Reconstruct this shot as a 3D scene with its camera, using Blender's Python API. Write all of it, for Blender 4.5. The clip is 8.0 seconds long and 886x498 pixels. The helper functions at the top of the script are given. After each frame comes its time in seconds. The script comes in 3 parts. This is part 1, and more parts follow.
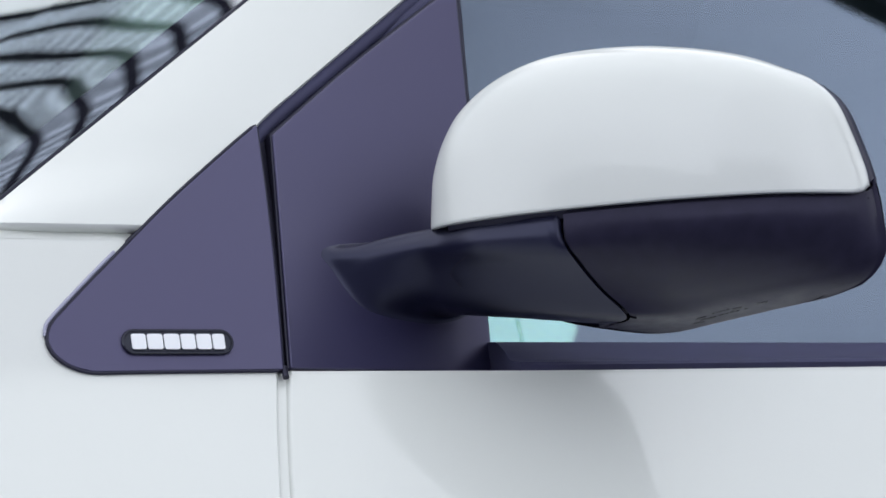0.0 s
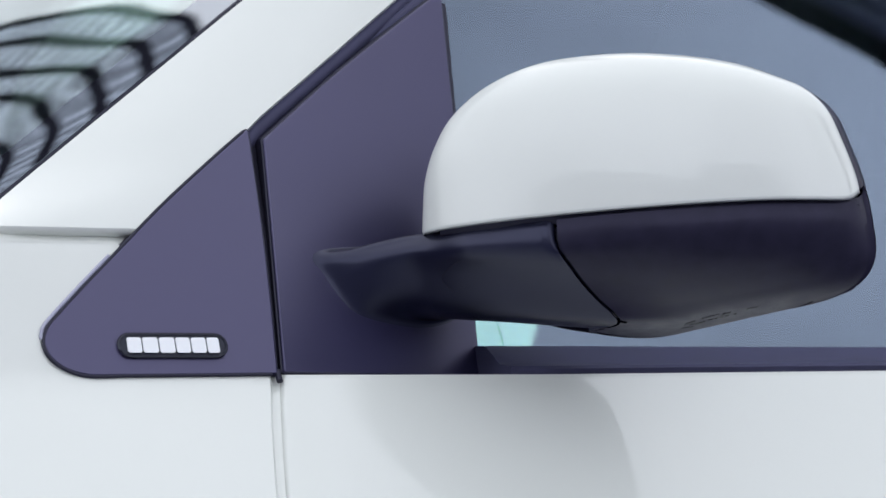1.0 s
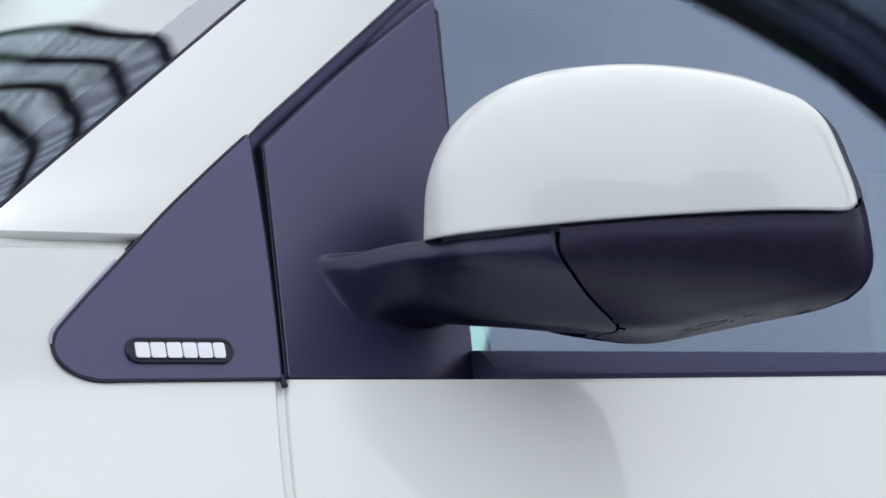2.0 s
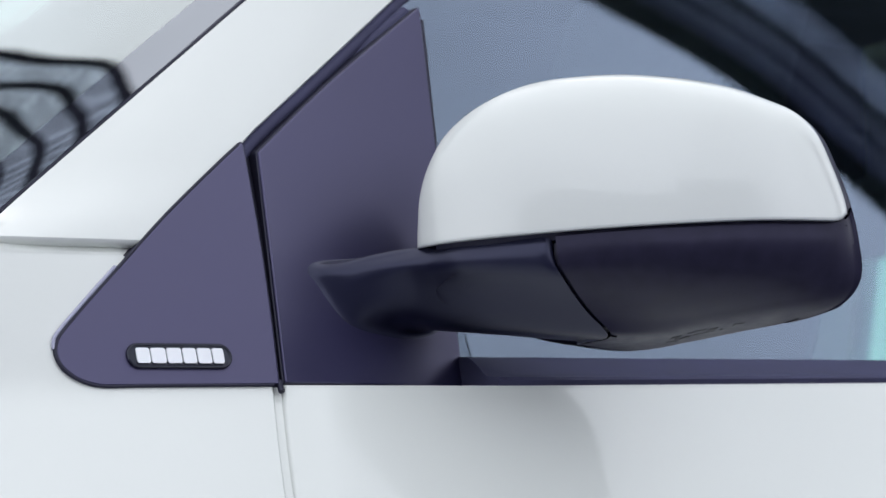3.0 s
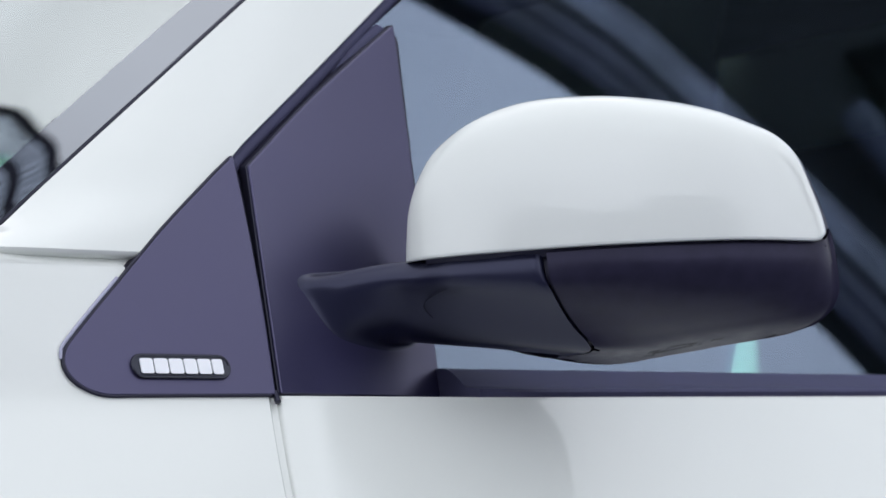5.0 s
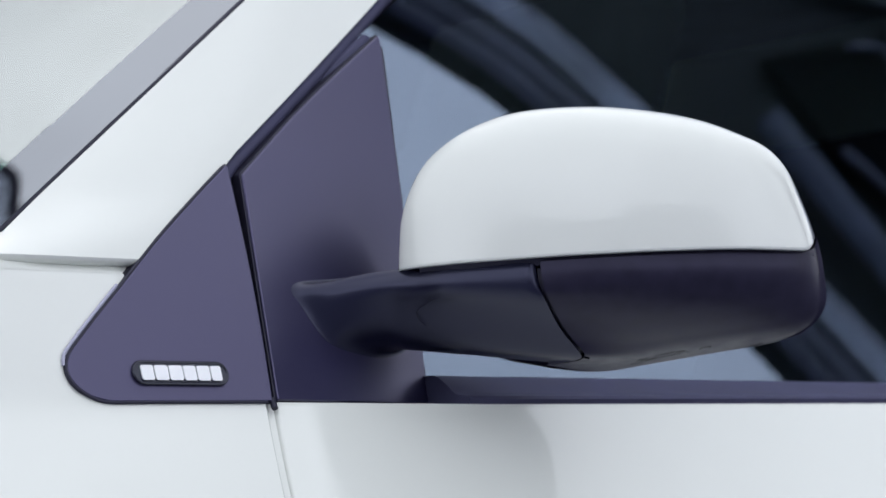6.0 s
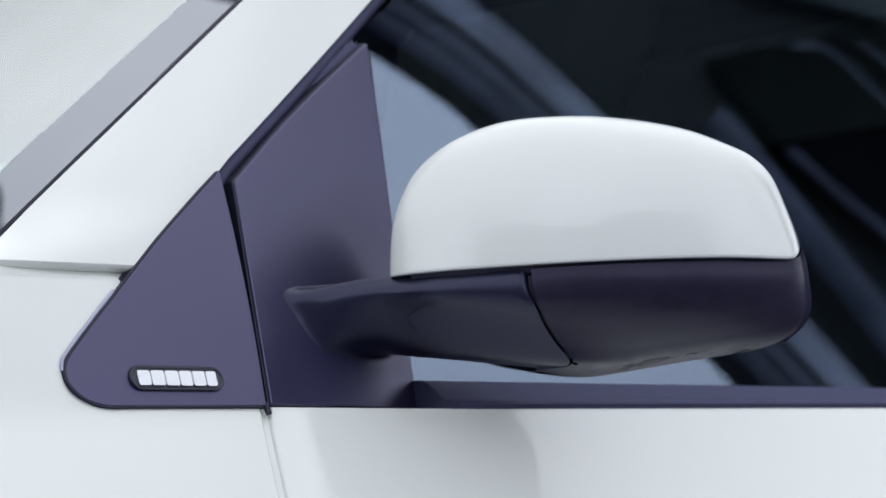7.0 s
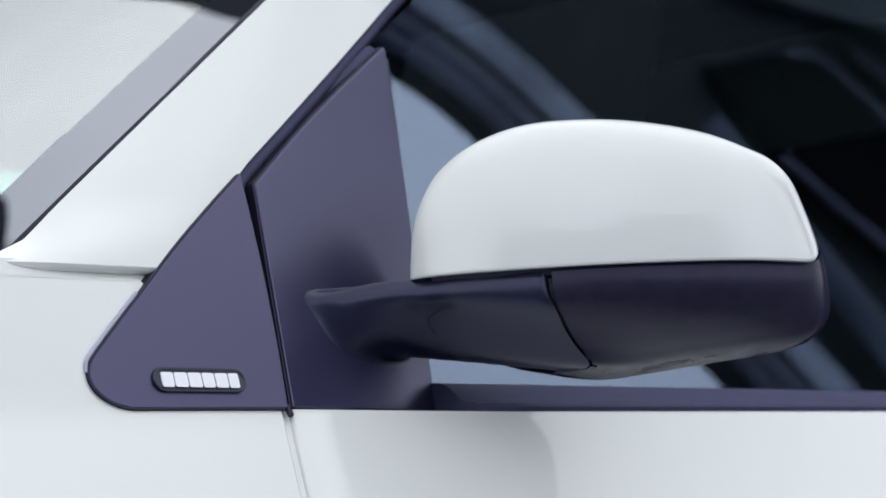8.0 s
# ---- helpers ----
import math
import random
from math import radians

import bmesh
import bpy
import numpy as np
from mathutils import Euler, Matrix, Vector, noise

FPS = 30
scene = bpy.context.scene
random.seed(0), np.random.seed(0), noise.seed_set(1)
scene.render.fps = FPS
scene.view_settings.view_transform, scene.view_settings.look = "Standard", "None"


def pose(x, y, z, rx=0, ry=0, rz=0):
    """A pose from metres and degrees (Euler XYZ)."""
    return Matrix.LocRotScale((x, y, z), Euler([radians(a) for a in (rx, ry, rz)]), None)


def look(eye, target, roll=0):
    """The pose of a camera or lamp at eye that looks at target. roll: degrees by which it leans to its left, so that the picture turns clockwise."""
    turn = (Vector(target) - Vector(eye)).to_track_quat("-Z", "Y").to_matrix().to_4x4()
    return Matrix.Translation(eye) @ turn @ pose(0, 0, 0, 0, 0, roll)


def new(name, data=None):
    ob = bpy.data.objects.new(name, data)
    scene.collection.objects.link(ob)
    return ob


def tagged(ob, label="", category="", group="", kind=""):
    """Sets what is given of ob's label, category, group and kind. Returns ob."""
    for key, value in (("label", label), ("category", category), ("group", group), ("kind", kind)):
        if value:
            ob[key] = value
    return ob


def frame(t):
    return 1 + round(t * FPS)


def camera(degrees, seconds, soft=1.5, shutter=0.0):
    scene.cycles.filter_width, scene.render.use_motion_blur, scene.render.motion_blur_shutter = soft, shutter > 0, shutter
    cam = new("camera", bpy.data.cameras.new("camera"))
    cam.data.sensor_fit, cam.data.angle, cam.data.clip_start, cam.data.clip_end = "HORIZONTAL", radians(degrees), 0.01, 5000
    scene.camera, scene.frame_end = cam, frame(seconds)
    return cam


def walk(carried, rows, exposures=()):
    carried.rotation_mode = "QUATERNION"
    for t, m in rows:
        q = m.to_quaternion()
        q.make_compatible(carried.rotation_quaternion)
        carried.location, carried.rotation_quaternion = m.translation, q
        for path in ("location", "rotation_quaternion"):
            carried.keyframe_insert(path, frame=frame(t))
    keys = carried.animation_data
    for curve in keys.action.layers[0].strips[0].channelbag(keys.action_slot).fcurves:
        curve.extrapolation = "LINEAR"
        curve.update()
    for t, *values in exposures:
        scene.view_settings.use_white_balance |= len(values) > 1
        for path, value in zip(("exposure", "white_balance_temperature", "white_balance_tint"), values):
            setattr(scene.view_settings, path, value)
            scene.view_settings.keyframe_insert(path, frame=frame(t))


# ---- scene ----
cam = camera(17.7, 8.0)
PATH = [
    (0, (-0.426, -1.165, 0.867), (0.363, 0.66, 1.084), -1.8),
    (0.5, (-0.438, -1.164, 0.869), (0.37, 0.653, 1.084), -1.8),
    (1, (-0.462, -1.158, 0.87), (0.384, 0.642, 1.084), -1.8),
    (1.5, (-0.49, -1.152, 0.877), (0.395, 0.63, 1.082), -1.7),
    (3, (-0.567, -1.137, 0.883), (0.425, 0.589, 1.082), -1.6),
    (3.5, (-0.593, -1.127, 0.882), (0.438, 0.575, 1.084), -1.5),
    (4, (-0.619, -1.121, 0.885), (0.448, 0.559, 1.085), -1.5),
    (4.5, (-0.643, -1.118, 0.889), (0.453, 0.544, 1.084), -1.4),
    (6, (-0.714, -1.096, 0.891), (0.473, 0.502, 1.087), -1.4),
    (6.5, (-0.734, -1.094, 0.894), (0.479, 0.485, 1.087), -1.3),
    (7, (-0.746, -1.092, 0.896), (0.479, 0.477, 1.087), -1.3),
    (7.5, (-0.758, -1.085, 0.893), (0.476, 0.476, 1.09), -1.3),
    (8, (-0.762, -1.085, 0.893), (0.471, 0.477, 1.09), -1.3),
]
walk(cam, [(t, look(eye, target, roll)) for t, eye, target, roll in PATH], [(0, 0.15, 6150, 13), (8, 0.15, 6150, 13)])

# ---- light and sky ----
cam.data.dof.use_dof = True
cam.data.dof.focus_distance = 1.27
cam.data.dof.aperture_fstop = 15.0

world = bpy.data.worlds.new("sky")
scene.world = world
world.use_nodes = True
wn = world.node_tree
sky = wn.nodes.new("ShaderNodeTexSky")
sky.sky_type = "NISHITA"
sky.sun_disc = False
sky.sun_elevation = radians(54)
sky.sun_rotation = radians(12)
sky.air_density, sky.dust_density, sky.ozone_density = 1.0, 4.0, 2.0
overcast = wn.nodes.new("ShaderNodeMix")  # thin even cloud over the blue
overcast.data_type = "RGBA"
overcast.inputs[0].default_value = 0.94
cloud = wn.nodes.new("ShaderNodeTexNoise")  # soft uneven cloud
cloud.inputs["Scale"].default_value, cloud.inputs["Detail"].default_value, cloud.inputs["Distortion"].default_value = 2.6, 5.0, 0.6
way = wn.nodes.new("ShaderNodeTexCoord")
wn.links.new(way.outputs["Generated"], cloud.inputs["Vector"])
grey = wn.nodes.new("ShaderNodeMapRange")
grey.inputs["From Min"].default_value, grey.inputs["From Max"].default_value = 0.35, 0.65
grey.inputs["To Min"].default_value, grey.inputs["To Max"].default_value = 0.70, 1.30
wn.links.new(cloud.outputs["Fac"], grey.inputs["Value"])
veil = wn.nodes.new("ShaderNodeVectorMath")
veil.operation = "SCALE"
veil.inputs[0].default_value = (9.0, 9.25, 9.4)
split = wn.nodes.new("ShaderNodeSeparateXYZ")
wn.links.new(way.outputs["Generated"], split.inputs[0])
haze = wn.nodes.new("ShaderNodeMapRange")  # brighter towards the horizon
haze.inputs["From Min"].default_value, haze.inputs["From Max"].default_value = 0.0, 1.0
haze.inputs["To Min"].default_value, haze.inputs["To Max"].default_value = 1.06, 0.86
wn.links.new(split.outputs["Z"], haze.inputs["Value"])
lit = wn.nodes.new("ShaderNodeMath")
lit.operation = "MULTIPLY"
wn.links.new(grey.outputs[0], lit.inputs[0])
wn.links.new(haze.outputs[0], lit.inputs[1])
wn.links.new(lit.outputs[0], veil.inputs["Scale"])
wn.links.new(veil.outputs[0], overcast.inputs[7])
wn.links.new(sky.outputs[0], overcast.inputs[6])
wn.links.new(overcast.outputs[2], wn.nodes["Background"].inputs[0])
wn.nodes["Background"].inputs[1].default_value = 0.15

sun = new("sun", bpy.data.lights.new("sun", "SUN"))
sun.data.energy, sun.data.angle, sun.data.color = 0.35, radians(100), (1.0, 0.985, 0.965)
sun.matrix_world = look((0.9, 4.2, 4.6), (0, 0, 0))


# ---- materials ----
def shader(name, colour, rough=0.5, metal=0.0, coat=0.0, grain=0.0, grain_scale=900.0, mottle=0.0, mottle_scale=12.0, ior=1.5,
           tint=None):
    m = bpy.data.materials.new(name)
    m.use_nodes = True
    nt = m.node_tree
    p = nt.nodes["Principled BSDF"]
    p.inputs["Base Color"].default_value = (*colour, 1)
    p.inputs["Roughness"].default_value = rough
    p.inputs["Metallic"].default_value = metal
    p.inputs["IOR"].default_value = ior
    if tint:
        p.inputs["Specular Tint"].default_value = (*tint, 1)
    if coat:
        p.inputs["Coat Weight"].default_value = coat
        p.inputs["Coat Roughness"].default_value = 0.02
    tc = nt.nodes.new("ShaderNodeTexCoord")
    if mottle:
        n = nt.nodes.new("ShaderNodeTexNoise")
        n.inputs["Scale"].default_value = mottle_scale
        n.inputs["Detail"].default_value = 5
        nt.links.new(tc.outputs["Object"], n.inputs["Vector"])
        r = nt.nodes.new("ShaderNodeMapRange")
        r.inputs["From Min"].default_value, r.inputs["From Max"].default_value = 0.3, 0.7
        r.inputs["To Min"].default_value, r.inputs["To Max"].default_value = 1 - mottle, 1 + mottle
        nt.links.new(n.outputs["Fac"], r.inputs["Value"])
        mul = nt.nodes.new("ShaderNodeVectorMath")
        mul.operation = "SCALE"
        mul.inputs[0].default_value = colour
        nt.links.new(r.outputs[0], mul.inputs["Scale"])
        nt.links.new(mul.outputs[0], p.inputs["Base Color"])
        rr = nt.nodes.new("ShaderNodeMapRange")
        rr.inputs["From Min"].default_value, rr.inputs["From Max"].default_value = 0.3, 0.7
        rr.inputs["To Min"].default_value, rr.inputs["To Max"].default_value = rough * (1 - mottle), min(1, rough * (1 + mottle))
        nt.links.new(n.outputs["Fac"], rr.inputs["Value"])
        nt.links.new(rr.outputs[0], p.inputs["Roughness"])
    if grain:
        g = nt.nodes.new("ShaderNodeTexNoise")
        g.inputs["Scale"].default_value = grain_scale
        g.inputs["Detail"].default_value = 3
        nt.links.new(tc.outputs["Object"], g.inputs["Vector"])
        b = nt.nodes.new("ShaderNodeBump")
        b.inputs["Strength"].default_value = grain
        b.inputs["Distance"].default_value = 0.4 / grain_scale
        nt.links.new(g.outputs["Fac"], b.inputs["Height"])
        nt.links.new(b.outputs[0], p.inputs["Normal"])
    return m


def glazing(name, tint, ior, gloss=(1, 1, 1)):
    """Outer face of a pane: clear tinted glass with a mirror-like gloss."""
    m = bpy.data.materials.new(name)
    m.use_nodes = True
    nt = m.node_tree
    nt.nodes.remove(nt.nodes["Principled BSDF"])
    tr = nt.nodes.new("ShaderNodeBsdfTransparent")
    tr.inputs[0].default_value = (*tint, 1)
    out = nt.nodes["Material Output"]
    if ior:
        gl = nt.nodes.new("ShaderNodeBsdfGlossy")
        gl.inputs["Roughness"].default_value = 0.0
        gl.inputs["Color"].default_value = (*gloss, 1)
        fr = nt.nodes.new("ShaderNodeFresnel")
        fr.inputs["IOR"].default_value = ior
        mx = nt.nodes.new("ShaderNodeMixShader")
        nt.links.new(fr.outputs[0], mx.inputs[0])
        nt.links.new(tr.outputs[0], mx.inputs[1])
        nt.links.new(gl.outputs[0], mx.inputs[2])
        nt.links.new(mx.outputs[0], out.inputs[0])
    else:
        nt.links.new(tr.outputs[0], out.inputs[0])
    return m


PAINT = shader("white_paint", (0.675, 0.694, 0.655), 0.35, coat=1.0, mottle=0.012, mottle_scale=6, grain=0.02, grain_scale=500)
PLASTIC = shader("black_grained_plastic", (0.0165, 0.0152, 0.0300), 0.37, ior=1.36, tint=(0.68, 0.66, 0.94), grain=0.25, grain_scale=2200, mottle=0.20, mottle_scale=110)
SATIN = shader("dark_satin_plastic", (0.0130, 0.0122, 0.0400), 0.41, ior=1.98, tint=(0.70, 0.66, 1.0), grain=0.10, grain_scale=2200, mottle=0.12, mottle_scale=18)
# darker copy of the plate's plastic, for the shade on the arm's front
ARMPLASTIC = shader("shaded_arm_plastic", (0.0060, 0.0064, 0.0180), 0.33, ior=1.58, tint=(0.66, 0.68, 1.0), grain=0.1, grain_scale=2400, mottle=0.08, mottle_scale=30)
GLOSSBLACK = shader("gloss_black", (0.010, 0.010, 0.018), 0.14, tint=(0.8, 0.84, 1.0))
RUBBER = shader("black_rubber", (0.010, 0.0095, 0.020), 0.5, tint=(0.8, 0.8, 1.0), grain=0.15, grain_scale=1500, mottle=0.1, mottle_scale=60)
EDGEGLINT = shader("edge_reflection", (0.36, 0.36, 0.47), 0.25)
GROOVE = shader("deep_black", (0.003, 0.003, 0.005), 0.9, ior=1.12, mottle=0.1, mottle_scale=40)
STRIP = shader("weatherstrip", (0.054, 0.054, 0.104), 0.70, ior=1.3, grain=0.1, grain_scale=1200, mottle=0.1, mottle_scale=50)
WHITEINK = shader("white_lettering", (0.85, 0.86, 0.88), 0.35)
MARKINK = shader("moulded_mark", (0.012, 0.012, 0.018), 0.5)
TRIM = shader("interior_plastic", (0.02, 0.021, 0.024), 0.6, grain=0.3, grain_scale=700, mottle=0.15, mottle_scale=20)
CLOTH = shader("seat_cloth", (0.013, 0.014, 0.016), 0.9, grain=0.5, grain_scale=400, mottle=0.2, mottle_scale=25)
FRIT = shader("black_ceramic_border", (0.01, 0.01, 0.014), 0.0, ior=2.40, tint=(0.78, 0.88, 1.0))
MIRRORMAT = shader("mirror_silver", (0.85, 0.87, 0.88), 0.02, metal=1.0)
ASPHALT = shader("paving", (0.162, 0.163, 0.218), 0.85, grain=0.8, grain_scale=120, mottle=0.25, mottle_scale=1.5)
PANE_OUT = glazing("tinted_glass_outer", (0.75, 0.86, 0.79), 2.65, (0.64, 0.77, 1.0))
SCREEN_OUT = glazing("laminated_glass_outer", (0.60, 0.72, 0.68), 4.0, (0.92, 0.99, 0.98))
PANE_IN = glazing("tinted_glass_inner", (0.92, 0.97, 0.955), 0)

REAR_GLASS = glazing("tinted_rear_glass", (0.50, 0.68, 0.62), 0)


# ---- mesh helpers ----
def finish(name, bm, materials, parent=None, label="", smooth=True, keep=False, sharp=0.65):
    me = bpy.data.meshes.new(name)
    if not keep:
        bmesh.ops.remove_doubles(bm, verts=bm.verts, dist=1e-6)
        bmesh.ops.recalc_face_normals(bm, faces=bm.faces)
    for f in bm.faces:
        f.smooth = smooth
    for e in bm.edges:
        if len(e.link_faces) == 2 and e.calc_face_angle(0) > sharp:
            e.smooth = False
    bm.to_mesh(me)
    bm.free()
    for m in materials if isinstance(materials, (list, tuple)) else [materials]:
        me.materials.append(m)
    ob = new(name, me)
    if parent:
        ob.parent = parent
    if label:
        ob["label"] = label
    return ob


def part(name, bm, material, parent, label="", smooth=True, keep=False, sharp=0.65):
    return finish(name, bm, material, parent, label, smooth, keep, sharp)


def pane(bm, grid, out, thick):
    """Glass: an outer and an inner face, both turned to the side out, closed round the edge."""
    nr, nc = len(grid), len(grid[0])
    laid = []
    for shift in (Vector((0, 0, 0)), -Vector(out) * thick):
        A = [[bm.verts.new(Vector(p) + shift) for p in row] for row in grid]
        laid.append(A)
        for i in range(nr - 1):
            for j in range(nc - 1):
                f = bm.faces.new((A[i][j], A[i][j + 1], A[i + 1][j + 1], A[i + 1][j]))
                f.normal_update()
                if f.normal.dot(Vector(out)) < 0:
                    f.normal_flip()
                f.material_index = 1
    A, B = laid
    ring = [(0, j) for j in range(nc)] + [(i, nc - 1) for i in range(1, nr)] + [(nr - 1, j) for j in range(nc - 2, -1, -1)] \
        + [(i, 0) for i in range(nr - 2, 0, -1)]
    for (i, j), (k, l) in zip(ring, ring[1:] + ring[:1]):
        bm.faces.new((A[i][j], B[i][j], B[k][l], A[k][l]))


def thing(name, label, category, group="", kind=""):
    return tagged(new(name), label, category, group, kind)


def spline(points, n):
    """n + 1 points along a Catmull-Rom curve through the points, by length."""
    p = [Vector(q) for q in points]
    p = [2 * p[0] - p[1]] + p + [2 * p[-1] - p[-2]]
    dense = []
    for i in range(1, len(p) - 2):
        for k in range(24):
            t = k / 24
            dense.append(0.5 * (2 * p[i] + (p[i + 1] - p[i - 1]) * t + (2 * p[i - 1] - 5 * p[i] + 4 * p[i + 1] - p[i + 2]) * t * t
                                + (3 * p[i] - p[i - 1] - 3 * p[i + 1] + p[i + 2]) * t ** 3))
    dense.append(p[-2])
    run = [0.0]
    for a, b in zip(dense, dense[1:]):
        run.append(run[-1] + (b - a).length)
    out, j = [], 0
    for k in range(n + 1):
        want = run[-1] * k / n
        while j < len(run) - 2 and run[j + 1] < want:
            j += 1
        step = run[j + 1] - run[j]
        f = (want - run[j]) / step if step else 0
        out.append(dense[j].lerp(dense[j + 1], min(1, max(0, f))))
    return out


def even(n):
    """0 to 1 with close steps at both ends."""
    return [(1 - math.cos(math.pi * k / n)) / 2 for k in range(n + 1)]


def at(curve, s):
    x = s * (len(curve) - 1)
    i = min(int(x), len(curve) - 2)
    return curve[i].lerp(curve[i + 1], x - i)


def coons(bottom, top, left, right, s, t):
    c, d, a, b = at(bottom, s), at(top, s), at(left, t), at(right, t)
    blend = bottom[0] * (1 - s) * (1 - t) + bottom[-1] * s * (1 - t) + top[0] * (1 - s) * t + top[-1] * s * t
    return c * (1 - t) + d * t + a * (1 - s) + b * s - blend


def sheet(bm, grid, back=None, mat=0):
    """A skin over rows of points; with back, a second skin and closed edges give it thickness."""
    def lay(g):
        return [[bm.verts.new(p) for p in row] for row in g]
    A = lay(grid)
    nr, nc = len(A), len(A[0])
    fs = []
    for i in range(nr - 1):
        for j in range(nc - 1):
            fs.append(bm.faces.new((A[i][j], A[i][j + 1], A[i + 1][j + 1], A[i + 1][j])))
    if back:
        B = lay(back)
        for i in range(nr - 1):
            for j in range(nc - 1):
                bm.faces.new((B[i][j], B[i + 1][j], B[i + 1][j + 1], B[i][j + 1]))
        ring = [(0, j) for j in range(nc)] + [(i, nc - 1) for i in range(1, nr)] + [(nr - 1, j) for j in range(nc - 2, -1, -1)] \
            + [(i, 0) for i in range(nr - 2, 0, -1)]
        for (i, j), (k, l) in zip(ring, ring[1:] + ring[:1]):
            bm.faces.new((A[i][j], B[i][j], B[k][l], A[k][l]))
    for f in fs:
        f.material_index = mat
    return A


def tube(bm, points, radius, sides=8, flat=1.0, up=Vector((0, 0, 1))):
    """A round or flattened bar along points, closed at its ends."""
    rings = []
    for i, p in enumerate(points):
        d = (points[min(i + 1, len(points) - 1)] - points[max(i - 1, 0)]).normalized()
        a = d.cross(up).normalized()
        b = a.cross(d)
        rings.append([bm.verts.new(p + a * radius * flat * math.cos(2 * math.pi * k / sides) + b * radius * math.sin(2 * math.pi * k / sides))
                      for k in range(sides)])
    for r, q in zip(rings, rings[1:]):
        for k in range(sides):
            bm.faces.new((r[k], r[(k + 1) % sides], q[(k + 1) % sides], q[k]))
    bm.faces.new(rings[0][::-1])
    bm.faces.new(rings[-1])


def block(bm, lo, hi, bevel=0.0, segments=3, m=None):
    r = bmesh.ops.create_cube(bm, size=1.0)
    vs = r["verts"]
    lo, hi = Vector(lo), Vector(hi)
    for v in vs:
        v.co = Vector([lo[k] + (v.co[k] + 0.5) * (hi[k] - lo[k]) for k in range(3)])
    if bevel:
        es = list({e for v in vs for e in v.link_edges})
        made = bmesh.ops.bevel(bm, geom=es, offset=bevel, segments=segments, affect="EDGES", profile=0.5)
        vs = list({v for f in made["faces"] for v in f.verts} | {v for v in vs if v.is_valid})
    if m is not None:
        bmesh.ops.transform(bm, matrix=m, verts=[v for v in vs if v.is_valid])


# ---- shape of the car's flank ----
BELT = 0.951


def flank(z):
    d = z - 0.95
    return 0.34 * d + 0.6 * d * d if d >= 0 else -0.133 * math.erf(-d / 0.2)


def belt_rise(x):
    """The door's upper edge climbs slightly towards the rear."""
    return 0.008 * max(0.0, x - 0.13)


def glass_y(z):
    return 0.040 + 0.25 * (z - 0.95)


def smooth(a, b, x):
    """0 at a, 1 at b."""
    t = min(1, max(0, (x - a) / (b - a)))
    return t * t * (3 - 2 * t)


def sail_y(x, z):
    """The door's corner plate, which turns in from the flank to the glass."""
    s = min(1, max(0, x / 0.124))
    return (1 - s) * 0.37 * (z - 0.95) + s * (0.040 + 0.23 * (z - 0.95))


def edge_window(z):
    """Pillar edge along the side window."""
    return Vector((-0.0002 + 1.30 * (z - 1.062) + 0.007 * (1 - smooth(1.045, 1.075, z)), flank(z) - 0.0008, z))


def edge_screen(z):
    """Pillar edge along the windscreen."""
    return Vector((-0.0737 + 1.272 * (z - 1.06), 0.0602 + 0.372 * (z - 1.06), z))


car = thing("car", "white compact car with black plastic trim, parked outdoors", "car")

# fender and door skins
def shut_line(z):
    """The gap between fender and door leans forward below the belt."""
    return 0.0 if z > 0.95 else -0.048 * (1 - math.exp((z - 0.95) * 6.5))


def nose(x):
    """The front end falls away ahead of the pillar."""
    return 0.16 * (max(0.0, -0.17 - x) / 0.63) ** 2


def trim(x, z):
    """The door's top follows the belt; the fender's upper corner is rounded off beside the plate."""
    up = belt_rise(x) * smooth(0.80, 0.95, z)
    return up - 0.006 * smooth(-0.0675, -0.0585, x) ** 2 * smooth(0.985, 1.011, z)


def body_panel(name, x0, x1, z0, z1, nx, nz, label="", far=False):
    """x0 and x1: numbers, or functions of the height."""
    bm = bmesh.new()
    lip = 0.0016
    zs = [z0 + (z1 - z0) * (1 - (1 - k / nz) ** 2) for k in range(nz + 1)]
    rows = [(z, 0) for z in zs[:-1]] + [(z1 - lip, 0), (z1 - 0.0004, 0.0012), (z1, 0.003), (z1, 0.014)]
    g = []
    for z, b in rows:
        a0, a1 = x0(z) if callable(x0) else x0, x1(z) if callable(x1) else x1
        cols = [(a0, 0.012), (a0, 0.0030), (a0 + 0.0004, 0.0012), (a0 + lip, 0.0)] + [(a0 + (a1 - a0) * k / nx, 0) for k in range(1, nx)] \
            + [(a1 - lip, 0.0), (a1 - 0.0004, 0.0012), (a1, 0.0030), (a1, 0.012)]
        g.append([(x, (FAR - flank(z) - max(c, b)) if far else flank(z) + max(c, b), z - nose(x) * z / 1.011 + trim(x, z)) for x, c in cols])
    sheet(bm, g)
    return part(name, bm, PAINT, car, label)


FAR = 1.62
body_panel("fender", -0.80, lambda z: shut_line(z) - 0.0016, 0.30, 1.0112, 200, 60, "white painted front fender")
body_panel("door_skin", lambda z: shut_line(z) + 0.0026, 0.98, 0.30, BELT, 40, 60, "white painted door panel")
body_panel("fender", -0.80, -0.002, 0.30, 1.011, 10, 14, "white painted front fender", True)
body_panel("door_skin", 0.002, 0.98, 0.30, BELT, 10, 14, "white painted door panel", True)
body_panel("rear_quarter", 0.985, 1.50, 0.30, BELT, 10, 14, "white painted rear quarter")
body_panel("rear_quarter", 0.985, 1.50, 0.30, BELT, 10, 14, "white painted rear quarter", True)

